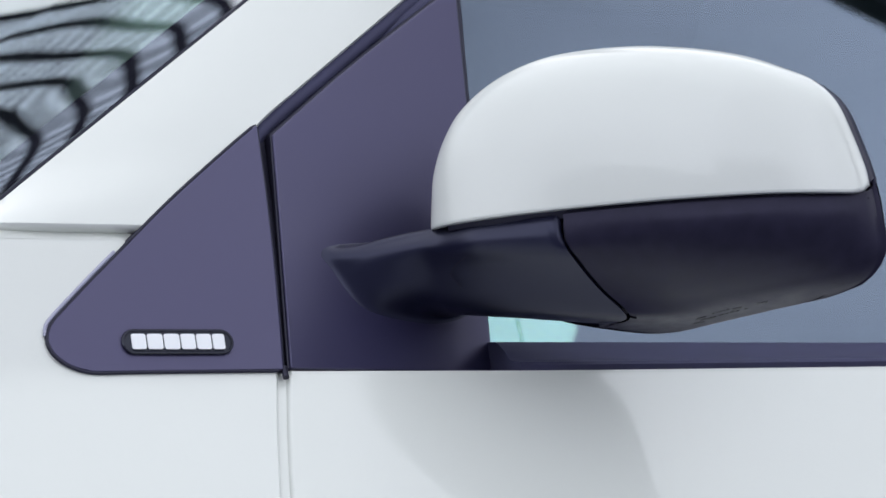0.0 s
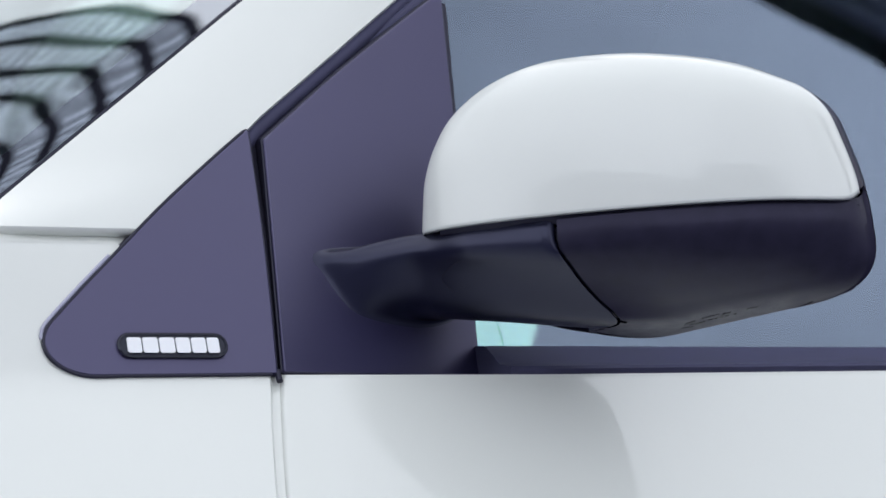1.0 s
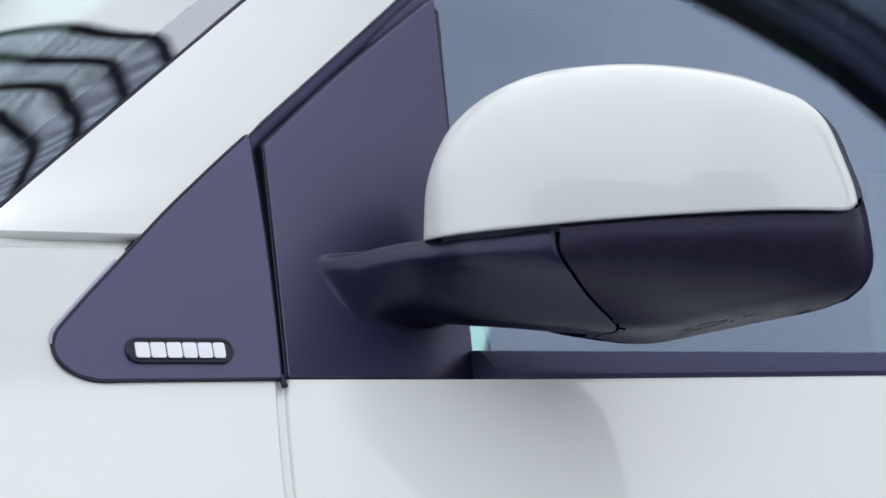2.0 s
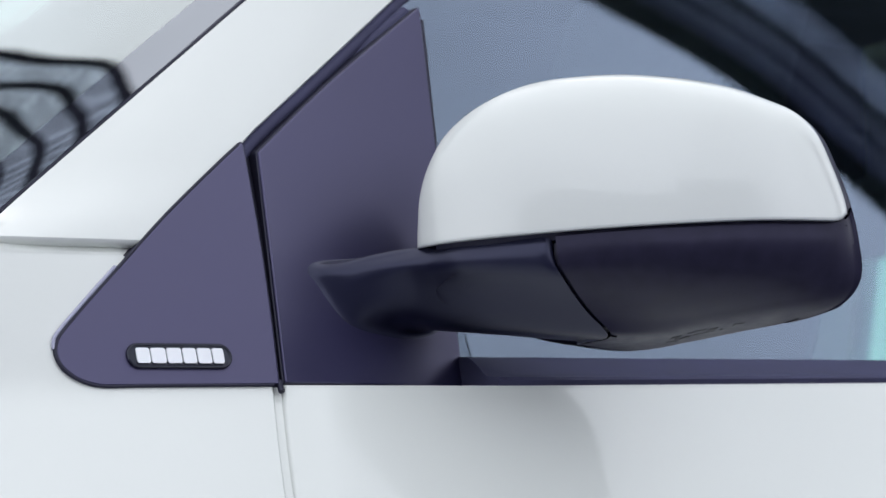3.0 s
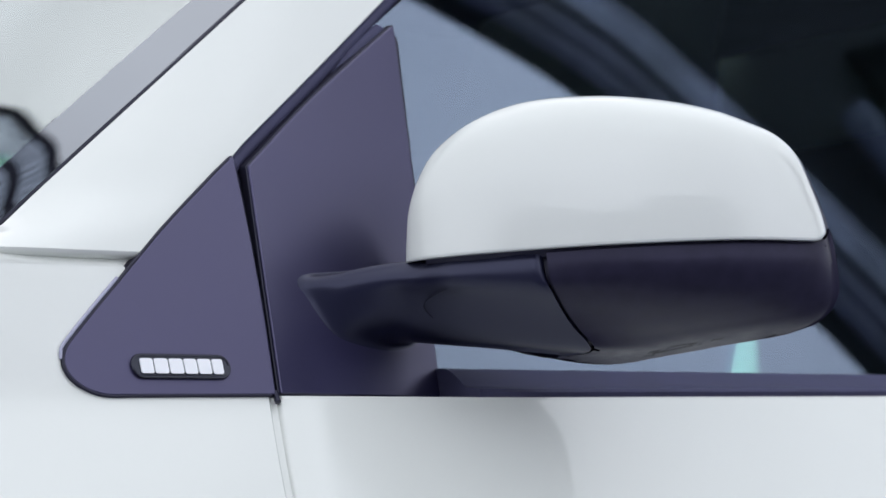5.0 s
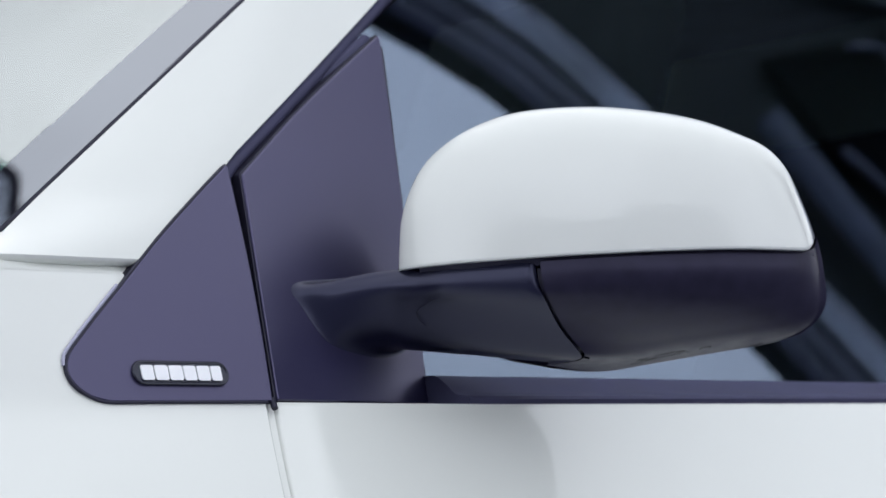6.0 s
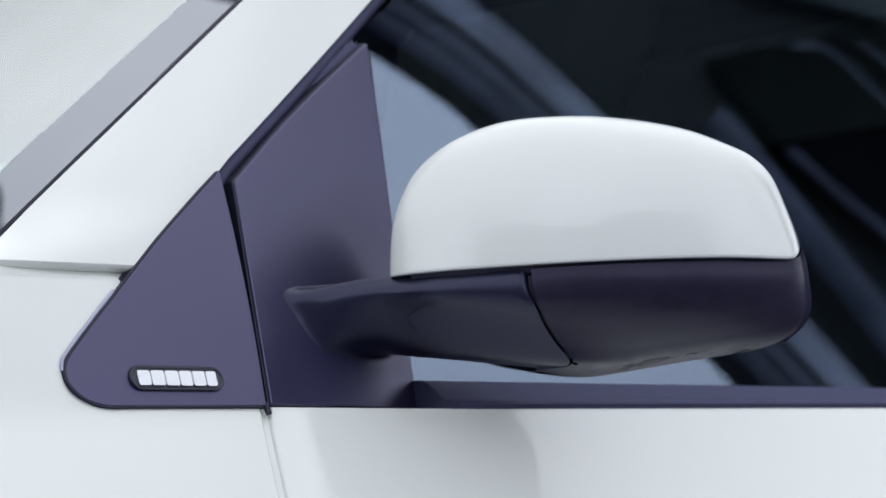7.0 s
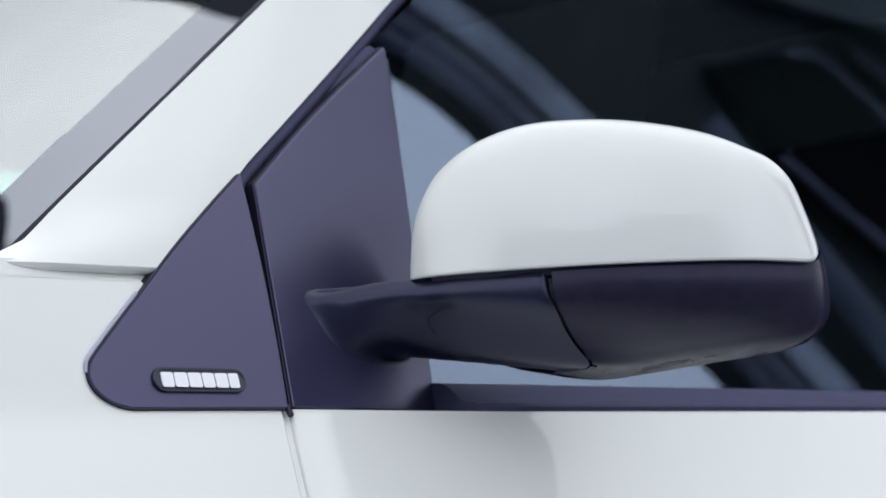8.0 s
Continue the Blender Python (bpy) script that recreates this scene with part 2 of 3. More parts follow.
# painted backing inside the shut lines
bm = bmesh.new()
g = [[(shut_line(z) + x, flank(z) + 0.0031, z) for x in (-0.012, 0.012)] for z in [0.30 + (0.950 - 0.30) * k / 40 for k in range(41)]]
sheet(bm, g, [[(x, y + 0.003, z) for x, y, z in r] for r in g])
part("door_jamb", bm, PAINT, car)
bm = bmesh.new()
g = [[(x, flank(z) + 0.0048, z) for x in (-0.80, -0.030)] for z in (1.003, 1.010, 1.019)]
sheet(bm, g, [[(x, y + 0.003, z) for x, y, z in r] for r in g])
part("wing_flange", bm, PAINT, car)

# front pillar
bm = bmesh.new()
LOW, HIGH = 1.0170, 1.46
front, rows_n = [], 70
for i in range(rows_n + 1):
    z = LOW + (HIGH - LOW) * i / rows_n
    B, W = edge_window(z), edge_screen(z)
    W.x -= 0.020 * (1 - smooth(LOW, LOW + 0.010, z))
    row = []
    out = Vector((-0.35, -0.87, 0.35))
    for k, q in enumerate([0.0] + even(16) + [1.0]):
        p = B.lerp(W, q)
        p += out * (0.0034 * (4 * q * (1 - q)))
        low = (1 - smooth(LOW, LOW + 0.034, z)) * (1 - 0.8 * q ** 3)
        p.y += (flank(z) - 0.0015 - p.y) * low
        p.z += (z - p.z) * low
        if k == 0:
            p += Vector((0.004, 0.010, -0.003))
        if k == 18:
            p += Vector((0.002, 0.010, -0.006))
        row.append(p)
    front.append(row)
foot = [(0.0003, -0.0011), (0.0011, -0.0021), (0.0023, -0.0028), (0.0036, -0.0032), (0.010, -0.0034)]
sheet(bm, [[p + Vector((0, y, z)) for p in front[0]] for y, z in foot[::-1]] + front)
part("front_pillar", bm, PAINT, car, "white painted windscreen pillar")

# bonnet, scuttle, roof and ends that close the body
def skin(name, rows, label="", material=None):
    bm = bmesh.new()
    sheet(bm, rows)
    return part(name, bm, material or PAINT, car, label)


rows = []
for i in range(25):
    f = i / 24
    x = -0.80 + 0.73 * f
    top = 1.0120 - nose(x)
    row = []
    for k in range(33):
        a = k / 32
        y = 0.034 + (FAR - 0.068) * a
        crown = 0.055 * (1 - (2 * a - 1) ** 4)
        row.append((x - 0.24 * (1 - (2 * a - 1) ** 2) * (1 - f) - 0.10 * f * (1 - (2 * a - 1) ** 2), y, top + crown * (0.5 + 0.1 * f)))
    rows.append(row)
skin("bonnet", rows, "white painted bonnet")
skin("front_bumper", [[(x - 0.24 * (1 - (2 * k / 20 - 1) ** 2) - 0.03 * math.sin(math.pi * h) * (1 - (2 * k / 20 - 1) ** 4), flank(0.26 + 0.75 * h) + (FAR - 2 * flank(0.26 + 0.75 * h)) * k / 20, 0.26 + (0.856 - 0.26) * h)
                       for k in range(21)] for h in [m / 10 for m in range(11)] for x in (-0.80,)], "white painted front end")
def gate(a, b, z):
    """A point of the tailgate: a from side to side, at height z."""
    h = (z - 0.30) / 1.17
    side = min(flank(z), glass_y(z) - 0.012)
    return Vector((1.50 + 0.05 * math.sin(math.pi * h) + b, side + (FAR - 2 * side) * a, z))


for name, a0, a1, z0, z1 in (("tailgate", 0, 1, 0.30, 1.03), ("tailgate_top", 0, 1, 1.19, 1.485), ("tailgate_side", 0, 0.006, 1.03, 1.19), ("tailgate_side", 0.994, 1, 1.03, 1.19)):
    skin(name, [[gate(a0 + (a1 - a0) * k / 10, 0, z0 + (z1 - z0) * m / 10) for k in range(11)] for m in range(11)], "white painted rear end")
bm = bmesh.new()
pane(bm, [[gate(0.006 + 0.988 * k / 10, -0.004, 1.03 + 0.16 * m / 8) for k in range(11)] for m in range(9)], Vector((1, 0, 0)), 0.0038)
window = part("rear_window", bm, [PANE_IN, REAR_GLASS], car, "green-tinted rear window", keep=True)
window.visible_shadow = False
skin("roof", [[(0.42 + 1.08 * f, 0.185 + (FAR - 0.37) * k / 16, 1.455 + 0.05 * math.sin(math.pi * k / 16) + 0.02 * math.sin(math.pi * f)) for k in range(17)]
              for f in [m / 16 for m in range(17)]], "white painted roof")
skin("far_pillar", [[Vector((p.x, FAR - p.y, p.z)) for p in r[::3]] for r in front[::5]], "white painted windscreen pillar")
for side in (0, 1):
    skin("rear_pillar", [[(x, (FAR - (glass_y(z) - 0.01)) if side else glass_y(z) - 0.01, z) for x in (1.02, 1.2, 1.50, 1.565)] for z in (0.95, 1.1, 1.3, 1.47)],
         "white painted rear side panel")

# corner plates
def plate(name, bottom, top, left, right, depth, surface, material, label, lift=-0.0022):
    """A moulded plate over four border curves in x and z, laid on the flank, with a rounded rim and a side wall."""
    bm = bmesh.new()
    bottom, top, left, right = [spline([(x, z, 0) for x, z in c], 80) for c in (bottom, top, left, right)]
    steps = even(34)
    g = []
    for t in steps:
        row = []
        for q in steps:
            p = coons(bottom, top, left, right, q, t)
            row.append(Vector((p.x, surface(p.x, p.y) + lift, p.y)))
        g.append(row)
    n = len(g) - 1
    A = sheet(bm, g)
    loop = A[0][:-1] + [A[i][n] for i in range(n)] + A[n][:0:-1] + [A[i][0] for i in range(n, 0, -1)]
    m = Vector((sum(v.co.x for v in loop), sum(v.co.y for v in loop), sum(v.co.z for v in loop))) / len(loop)
    prev = loop
    for grow, back, mat in ((0.0005, 0.0003, 0), (0.0008, 0.0010, 0), (0.0008, 0.0015, 0), (0.0015, 0.0017, 1), (0.0016, 0.0022, 1), (0.0016, depth, 1)):
        nxt = []
        for i, v in enumerate(loop):
            d = loop[(i + 1) % len(loop)].co - loop[i - 1].co
            o = Vector((d.z, 0, -d.x)).normalized()
            if o.dot(v.co - m) < 0:
                o = -o
            nxt.append(bm.verts.new(v.co + o * grow + Vector((0, back, 0))))
        for i in range(len(loop)):
            k = (i + 1) % len(loop)
            bm.faces.new((prev[i], prev[k], nxt[k], nxt[i])).material_index = mat
        prev = nxt
    return part(name, bm, [material, RUBBER], car, label)


plate("quarter_plate", [(-0.0860, 0.9510), (-0.04, 0.9514), (-0.0008, 0.9518)],
      [(-0.0993, 0.9735), (-0.0830, 0.9891), (-0.0655, 1.0050), (-0.0395, 1.0285), (-0.0096, 1.0530), (0.0064, 1.0655)],
      [(-0.0860, 0.9510), (-0.0950, 0.9535), (-0.1015, 0.9585), (-0.1036, 0.9640), (-0.1025, 0.9690), (-0.0993, 0.9735)],
      [(-0.0008, 0.9518), (0.0026, 1.0), (0.0064, 1.0655)], 0.010, lambda x, z: flank(z), SATIN, "dark satin triangular trim plate")
plate("mirror_plate", [(0.0042, 0.9525), (0.06, 0.9528), (0.1160, 0.9530)], [(0.0138, 1.0612), (0.0620, 1.0990), (0.1236, 1.1435)],
      [(0.0042, 0.9525), (0.0085, 1.0), (0.0138, 1.0612)], [(0.1160, 0.9530), (0.1202, 1.05), (0.1236, 1.1435)], 0.014, sail_y, SATIN,
      "dark satin plate that carries the mirror")

# rubber lip along the sloping edge of the front plate
bm = bmesh.new()
edge = spline([(-0.0030, 0.9517, 0), (-0.0400, 0.9514, 0), (-0.0700, 0.9511, 0), (-0.0860, 0.9510, 0), (-0.0950, 0.9535, 0), (-0.1015, 0.9585, 0), (-0.1036, 0.9640, 0), (-0.1025, 0.9690, 0), (-0.0993, 0.9735, 0), (-0.0830, 0.9891, 0),
               (-0.0655, 1.0050, 0), (-0.0395, 1.0285, 0), (-0.0096, 1.0530, 0), (0.0050, 1.0644, 0)], 120)
lip_line = []
for k, p in enumerate(edge):
    d = (edge[min(k + 1, 120)] - edge[max(k - 1, 0)]).normalized()
    off = 0.0008 + 0.0003 * smooth(1.000, 1.006, p.y)
    x, z = p.x - d.y * off, p.y + d.x * off
    lip_line.append(Vector((x, flank(z) - 0.0014, z)))
tube(bm, lip_line, 0.0008, 8)
part("plate_gasket", bm, RUBBER, car, "thin black rubber lip")
# pale strip outside the gasket, notch to plate's tip, painting the glossy edge's reflection
bm = bmesh.new()
clear = []
for k, p in enumerate(edge):
    if p.x < -0.06 and 0.9640 < p.y < 1.0035:
        d = (edge[min(k + 1, 120)] - edge[max(k - 1, 0)]).normalized()
        off = 0.0012 + 0.0011 * smooth(0.9640, 0.9700, p.y)
        clear.append(Vector((p.x - d.y * off, flank(p.y) - 0.0006, p.y + d.x * off)))
tube(bm, clear, 0.0009, 8)
part("edge_glint", bm, EDGEGLINT, car, "pale strip for the reflection on the plate's glossy edge")
# rubber in the gap between the plates and along the pillar
bm = bmesh.new()
tube(bm, [Vector((0.0012 + 0.008 * (z - 0.95) / 0.115, flank(z) + 0.0085, z)) for z in [0.9492 + 0.1168 * k / 20 for k in range(21)]], 0.0046, 8)
tube(bm, [Vector((0.0004, flank(z) - 0.0008, z)) for z in (0.9528, 0.9508, 0.9490, 0.9478)], 0.0015, 8)
part("gap_seal", bm, RUBBER, car, "black rubber gap seal")
for name, off, rad, drop in (("window_seal", 0.0, 0.0040, 0.0), ("window_channel", 0.0055, 0.0040, 0.0005)):
    bm = bmesh.new()
    pts = []
    for k in range(40):
        z = 1.015 + (0.1335 if drop else 0.42) * k / 39
        e = edge_window(z)
        p = e + Vector((0.0030 + off * 0.75, 0.0050, -0.0030 - off * 0.6))
        if drop:
            p.y = glass_y(p.z) + drop
        pts.append(p)
    tube(bm, pts, rad, 10)
    part(name, bm, STRIP, car, "black rubber seal along the pillar")

# rubber run between the mirror plate and the glass
bm = bmesh.new()
g = []
for k in range(25):
    z = 0.953 + 0.186 * k / 24
    x = 0.1160 + 0.0076 * k / 24
    w = 0.0018 + 0.0027 * k / 24
    g.append([(x, glass_y(z) + 0.003, z), (x, glass_y(z) - 0.0030, z), (x + w * 0.7, glass_y(z) - 0.0030, z), (x + w, glass_y(z) - 0.0018, z), (x + w, glass_y(z) + 0.003, z)])
A = sheet(bm, g)
bm.faces.new(A[0])
bm.faces.new(A[-1])
part("glass_run", bm, RUBBER, car, "black rubber run beside the glass")

# side windows
bm = bmesh.new()
g = []
for i in range(25):
    z = 0.935 + 0.50 * i / 24
    x0 = edge_window(z).x + 0.010 if z > 1.07 else 0.08
    g.append([(x0 + (1.0 - x0) * k / 30, glass_y(z) + 0.0035, z) for k in range(31)])
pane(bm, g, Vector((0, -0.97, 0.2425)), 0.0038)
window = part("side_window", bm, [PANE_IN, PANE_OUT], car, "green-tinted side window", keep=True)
window.visible_shadow = False
bm = bmesh.new()
g = [[(x, FAR - glass_y(z), z) for x in (0.10 + max(0, 1.27 * (z - 1.02)), 0.6, 1.02)] for z in (0.94, 1.10, 1.20, 1.33)]
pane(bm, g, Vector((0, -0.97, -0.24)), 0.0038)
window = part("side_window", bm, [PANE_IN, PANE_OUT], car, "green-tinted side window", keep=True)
window.visible_shadow = False

# weatherstrip under the side window
bm = bmesh.new()
prof = [(0.004, 0.9480), (0.0015, 0.9535), (0.003, 0.9550), (0.013, 0.9562), (0.0165, 0.9580), (0.0185, 0.9600), (0.026, 0.9645), (0.030, 0.9662), (0.0405, 0.9668), (0.0405, 0.948)]
g = [[(x, y, z + belt_rise(x) * (1 - smooth(0.955, 0.966, z))) for y, z in prof] for x in [0.1155 + 0.8605 * k / 40 for k in range(41)]]
A = sheet(bm, g)
bm.faces.new(A[0])
bm.faces.new(A[-1])
part("weatherstrip", bm, STRIP, car, "black weatherstrip along the door")

# ---- door mirror ----
C0, U, V, Z = Vector((0.07, -0.005, 1.014)), Vector((0.769, -0.639, 0)), Vector((-0.639, -0.769, 0)), Vector((0, 0, 1))


def M(u, v, w):
    return C0 + U * u + V * v + Z * w


WIDE = 0.1965


def seam_v(u):
    a = min(1, abs(2 * u / WIDE - 1))
    return 0.0305 * (1 - a ** 2.5) ** 0.6


mirror = thing("door_mirror", "white-capped door mirror with black plastic shell on the car door", "car mirror")

P3 = lambda pts: [(u, w, 0) for u, w in pts]
NS, NT = 56, 36
SEAM = spline(P3([(0, 0.0006), (0.0474, 0.0018), (0.101, 0.0033), (0.154, 0.0040), (0.184, 0.0036), (0.1925, 0.0042), (0.1960, 0.0080)]), 100)
cap_line = spline(P3([(0, 0.0006), (0.0005, 0.010), (0.002, 0.0245), (0.0072, 0.0395), (0.0165, 0.0532), (0.034, 0.0655), (0.058, 0.0733), (0.09, 0.0750),
                      (0.118, 0.0724), (0.144, 0.0668), (0.1645, 0.0586), (0.1755, 0.0525), (0.1840, 0.0430), (0.1900, 0.0285), (0.1945, 0.0150), (0.1960, 0.0080)]), 300)
c_left, c_top, c_right = cap_line[:67], cap_line[66:231], cap_line[230:][::-1]

# painted cap
bm = bmesh.new()
rows = []
for j, t in enumerate(even(NT)):
    row = []
    for i, s in enumerate(even(NS)):
        q = coons(SEAM, c_top, c_left, c_right, s, t)
        v = 0.0305 * (1 - abs(2 * s - 1) ** 2.5) ** (0.6 + 0.3 * t * (1 - s)) * (1 - t ** 2.4) ** 0.6
        row.append(M(q.x, v, q.y))
    rows.append(row)
ctr = M(0.095, 0, 0.03)
A = sheet(bm, rows)
# the rim turns back behind the edge, and the lower edge is rolled under
def rim(line, shift, scale):
    return [bm.verts.new(ctr + (p.co - ctr) * scale + shift) for p in line]
loop = [A[j][0] for j in range(NT + 1)] + [A[NT][i] for i in range(1, NS + 1)] + [A[j][NS] for j in range(NT - 1, -1, -1)]
prev = loop
for sh, sc in ((-0.0012, 0.999), (-0.0030, 0.985)):
    nxt = rim(loop, V * sh, sc)
    for a, b, c, d in zip(prev, prev[1:], nxt[1:], nxt):
        bm.faces.new((a, b, c, d))
    prev = nxt
low = A[0]
prev = low
for dv, dw in ((-0.0005, -0.0010), (-0.0016, -0.0014), (-0.006, -0.0012)):
    nxt = [bm.verts.new(p.co + V * dv + Z * dw) for p in low]
    for a, b, c, d in zip(prev, prev[1:], nxt[1:], nxt):
        bm.faces.new((a, b, c, d))
    prev = nxt
part("cap", bm, PAINT, mirror, "glossy white painted mirror cap")


# black lower shell: front face under the seam, a soft lower edge, and the underside back to the rim of the opening
GROOVE_LINE = [(0.0676, 0.0264, -0.0006), (0.0681, 0.0278, -0.0070), (0.0694, 0.0268, -0.0140), (0.0722, 0.0200, -0.0200), (0.0757, 0.0095, -0.0272), (0.0806, 0.0000, -0.0345),
               (0.0854, -0.0066, -0.0398), (0.0866, -0.0110, -0.0428), (0.0830, -0.0200, -0.0446), (0.0694, -0.0333, -0.0455)]
l_left = spline(GROOVE_LINE, 80)
l_top = [Vector((p.x, seam_v(p.x) - 0.0028, p.y)) for p in spline(P3([(0.0676, -0.0006), (0.101, 0.0004), (0.154, 0.0012), (0.184, 0.0010), (0.1934, 0.0024), (0.1968, 0.0060), (0.1978, 0.0095)]), 160)]
l_right = spline([(0.1978, -0.0028, 0.0095), (0.1996, -0.0031, 0.0010), (0.2006, -0.0035, -0.0070), (0.2014, -0.0045, -0.0160), (0.2005, -0.0062, -0.0230), (0.1965, -0.0085, -0.0295), (0.1895, -0.0118, -0.0350)], 80)
l_bottom = spline([(0.0694, -0.0333, -0.0455), (0.0830, -0.0455, -0.0476), (0.0980, -0.0520, -0.0480), (0.1200, -0.0430, -0.0455), (0.1500, -0.0295, -0.0418), (0.1740, -0.0185, -0.0390), (0.1895, -0.0118, -0.0350)], 80)


MID_S = 0.45
l_mid = spline([(at(l_top, MID_S).y, at(l_top, MID_S).z, 0), (0.0290, -0.0070, 0), (0.0262, -0.0150, 0), (0.0190, -0.0228, 0), (0.0080, -0.0298, 0), (-0.0040, -0.0355, 0),
                (-0.0165, -0.0402, 0), (at(l_bottom, MID_S).y, at(l_bottom, MID_S).z, 0)], 80)


def shell_point(s, t):
    """s: 0 at the groove, 1 at the outer end; t: 0 at the seam, 1 at the rim of the opening."""
    dl = at(l_left, t) - l_left[0].lerp(l_left[-1], t)
    dm = at(l_mid, t) - l_mid[0].lerp(l_mid[-1], t)
    dr = at(l_right, t) - l_right[0].lerp(l_right[-1], t)
    a, c = 1 - smooth(-0.10, 0.42, s), max(0, s) ** 4
    a /= 1 - smooth(-0.10, 0.42, 0)
    b = 1 - a - c
    q = at(l_top, s).lerp(at(l_bottom, s), t) + Vector((dl.x * (1 - s) ** 1.6 + dr.x * s * s, dl.y * a + dm.x * b + dr.y * c, dl.z * a + dm.y * b + dr.z * c))
    return M(q.x, q.y, q.z)


bm = bmesh.new()
A = sheet(bm, [[shell_point(s, t) for s in even(48)] for t in [k / 56 for k in range(57)]])
lctr = M(0.13, -0.010, -0.015)
for line, turn in (([A[j][48] for j in range(57)] + [A[56][i] for i in range(47, -1, -1)], -0.002), ([A[j][0] for j in range(57)], -0.006), (A[0], -0.006)):
    nxt = [bm.verts.new(p.co + V * turn + (lctr - p.co) * 0.02) for p in line]
    for a, b, c, d in zip(line, line[1:], nxt[1:], nxt):
        bm.faces.new((a, b, c, d))
part("lower_shell", bm, PLASTIC, mirror, "black grained plastic lower shell")

# thin parting notch at the underside's outer end, its shade drawn as black bar
bm = bmesh.new()
tube(bm, [shell_point(s, t) - Z * 0.0001 for s, t in ((0.795, 0.985), (0.812, 0.965), (0.824, 0.945), (0.830, 0.92))], 0.0002, 6)
part("parting_notch", bm, GROOVE, mirror)

# small moulded marks underneath
MARKS = [(0.345, 0.385, 0.815, 0.850), (0.410, 0.420, 0.800, 0.815), (0.428, 0.434, 0.796, 0.812), (0.440, 0.450, 0.794, 0.812), (0.456, 0.462, 0.792, 0.808), (0.470, 0.485, 0.788, 0.804),
         (0.500, 0.535, 0.800, 0.830), (0.600, 0.606, 0.795, 0.835), (0.612, 0.630, 0.800, 0.808), (0.636, 0.640, 0.795, 0.830),
         (0.372, 0.398, 0.865, 0.880), (0.405, 0.440, 0.870, 0.905), (0.452, 0.470, 0.860, 0.872), (0.478, 0.490, 0.858, 0.870), (0.498, 0.512, 0.856, 0.868), (0.520, 0.534, 0.854, 0.866), (0.556, 0.566, 0.850, 0.864),
         (0.350, 0.380, 0.905, 0.918), (0.388, 0.400, 0.915, 0.930)]


def mark(s0, s1, t0, t1):
    bm = bmesh.new()
    g = []
    for t in (t0, (t0 + t1) / 2, t1):
        row = []
        for s in (s0, (s0 + s1) / 2, s1):
            p = shell_point(s, t)
            n = (shell_point(s + 0.01, t) - p).cross(shell_point(s, t + 0.01) - p).normalized()
            if n.z > 0:
                n = -n
            row.append(p + n * 0.0002)
        g.append(row)
    sheet(bm, g, [[p + Z * 0.0008 for p in r] for r in g])
    part("moulded_mark", bm, MARKINK, mirror, "small dark moulded mark", smooth=False)


for s0, s1, t0, t1 in MARKS:
    mark(s0 - 0.045, s1 - 0.045, t0 - 0.015, t1 - 0.015)

# filler added behind the seam of cap and shell to stop light showing through
bm = bmesh.new()
tube(bm, [M(u, seam_v(u) - 0.0085, 0.0008) for u in [0.012 + 0.181 * k / 40 for k in range(41)]], 0.0042, 8)
part("seam_filler", bm, RUBBER, mirror, "black filler added behind the seam")

# rear housing with the rim round the glass
def opening_v(u):
    """Depth of the opening's plane, which turns towards the driver."""
    return max(-0.0560, -0.0522 + 0.44 * (u - 0.098))


bm = bmesh.new()
over = (c_left[:-1] + c_top[:-1] + c_right[::-1])[::3]
rings = [[bm.verts.new(M(0.098 + (p.x - 0.098) * k + 0.0012 * smooth(0.150, 0.190, p.x) * f, -0.001 + (min(opening_v(p.x) - 0.002, -0.006) + 0.001) * f, 0.03 + (p.y - 0.03) * k)) for p in over]
         for k, f in ((0.975, 0.0), (0.996, 0.25), (1.008, 0.6), (1.008, 1.0))]
for r, q in zip(rings, rings[1:]):
    for i in range(len(r) - 1):
        bm.faces.new((r[i], r[i + 1], q[i + 1], q[i]))
inside = spline([(0.0694, -0.0333, -0.0455), (0.045, -0.050, -0.040), (0.018, -0.056, -0.028), (0.003, -0.056, -0.012), (0.0, -0.056, 0.0006)], 30)[1:-1]
edge = rings[-1] + [bm.verts.new(M(p.x, min(p.y, opening_v(p.x)), p.z)) for p in l_right[4:-1:4] + l_bottom[::-4] + inside[::2]]
rim_c = M(0.098, -0.050, 0.012)
prev = edge
for k, back in ((0.985, 0.0025), (0.955, 0.0030), (0.945, -0.003)):
    nxt = [bm.verts.new(rim_c + (p.co - rim_c) * k - V * back) for p in edge]
    for i in range(len(edge)):
        j = (i + 1) % len(edge)
        bm.faces.new((prev[i], prev[j], nxt[j], nxt[i]))
    prev = nxt
glass_edge = [rim_c + (p.co - rim_c) * 0.95 for p in edge]
part("housing", bm, PLASTIC, mirror, "black plastic rear housing")
bm = bmesh.new()
bm.faces.new([bm.verts.new(p) for p in glass_edge])
bmesh.ops.triangulate(bm, faces=bm.faces)
part("mirror_glass", bm, MIRRORMAT, mirror, "silvered mirror glass", smooth=False)

# arm from the plate to the shell: a chamfer above a ridge, and a front face that falls back to the underside
NPHI = 40
ARM_IN = [(-0.030, -0.0030), (-0.016, -0.0004), (-0.0030, 0.0003), (-0.0002, -0.0010), (0.0044, -0.0078), (0.0036, -0.0102),
          (-0.0010, -0.0145), (-0.0070, -0.0215), (-0.0130, -0.0285), (-0.0180, -0.0325), (-0.0240, -0.0350), (-0.0310, -0.0362), (-0.0360, -0.0350)]
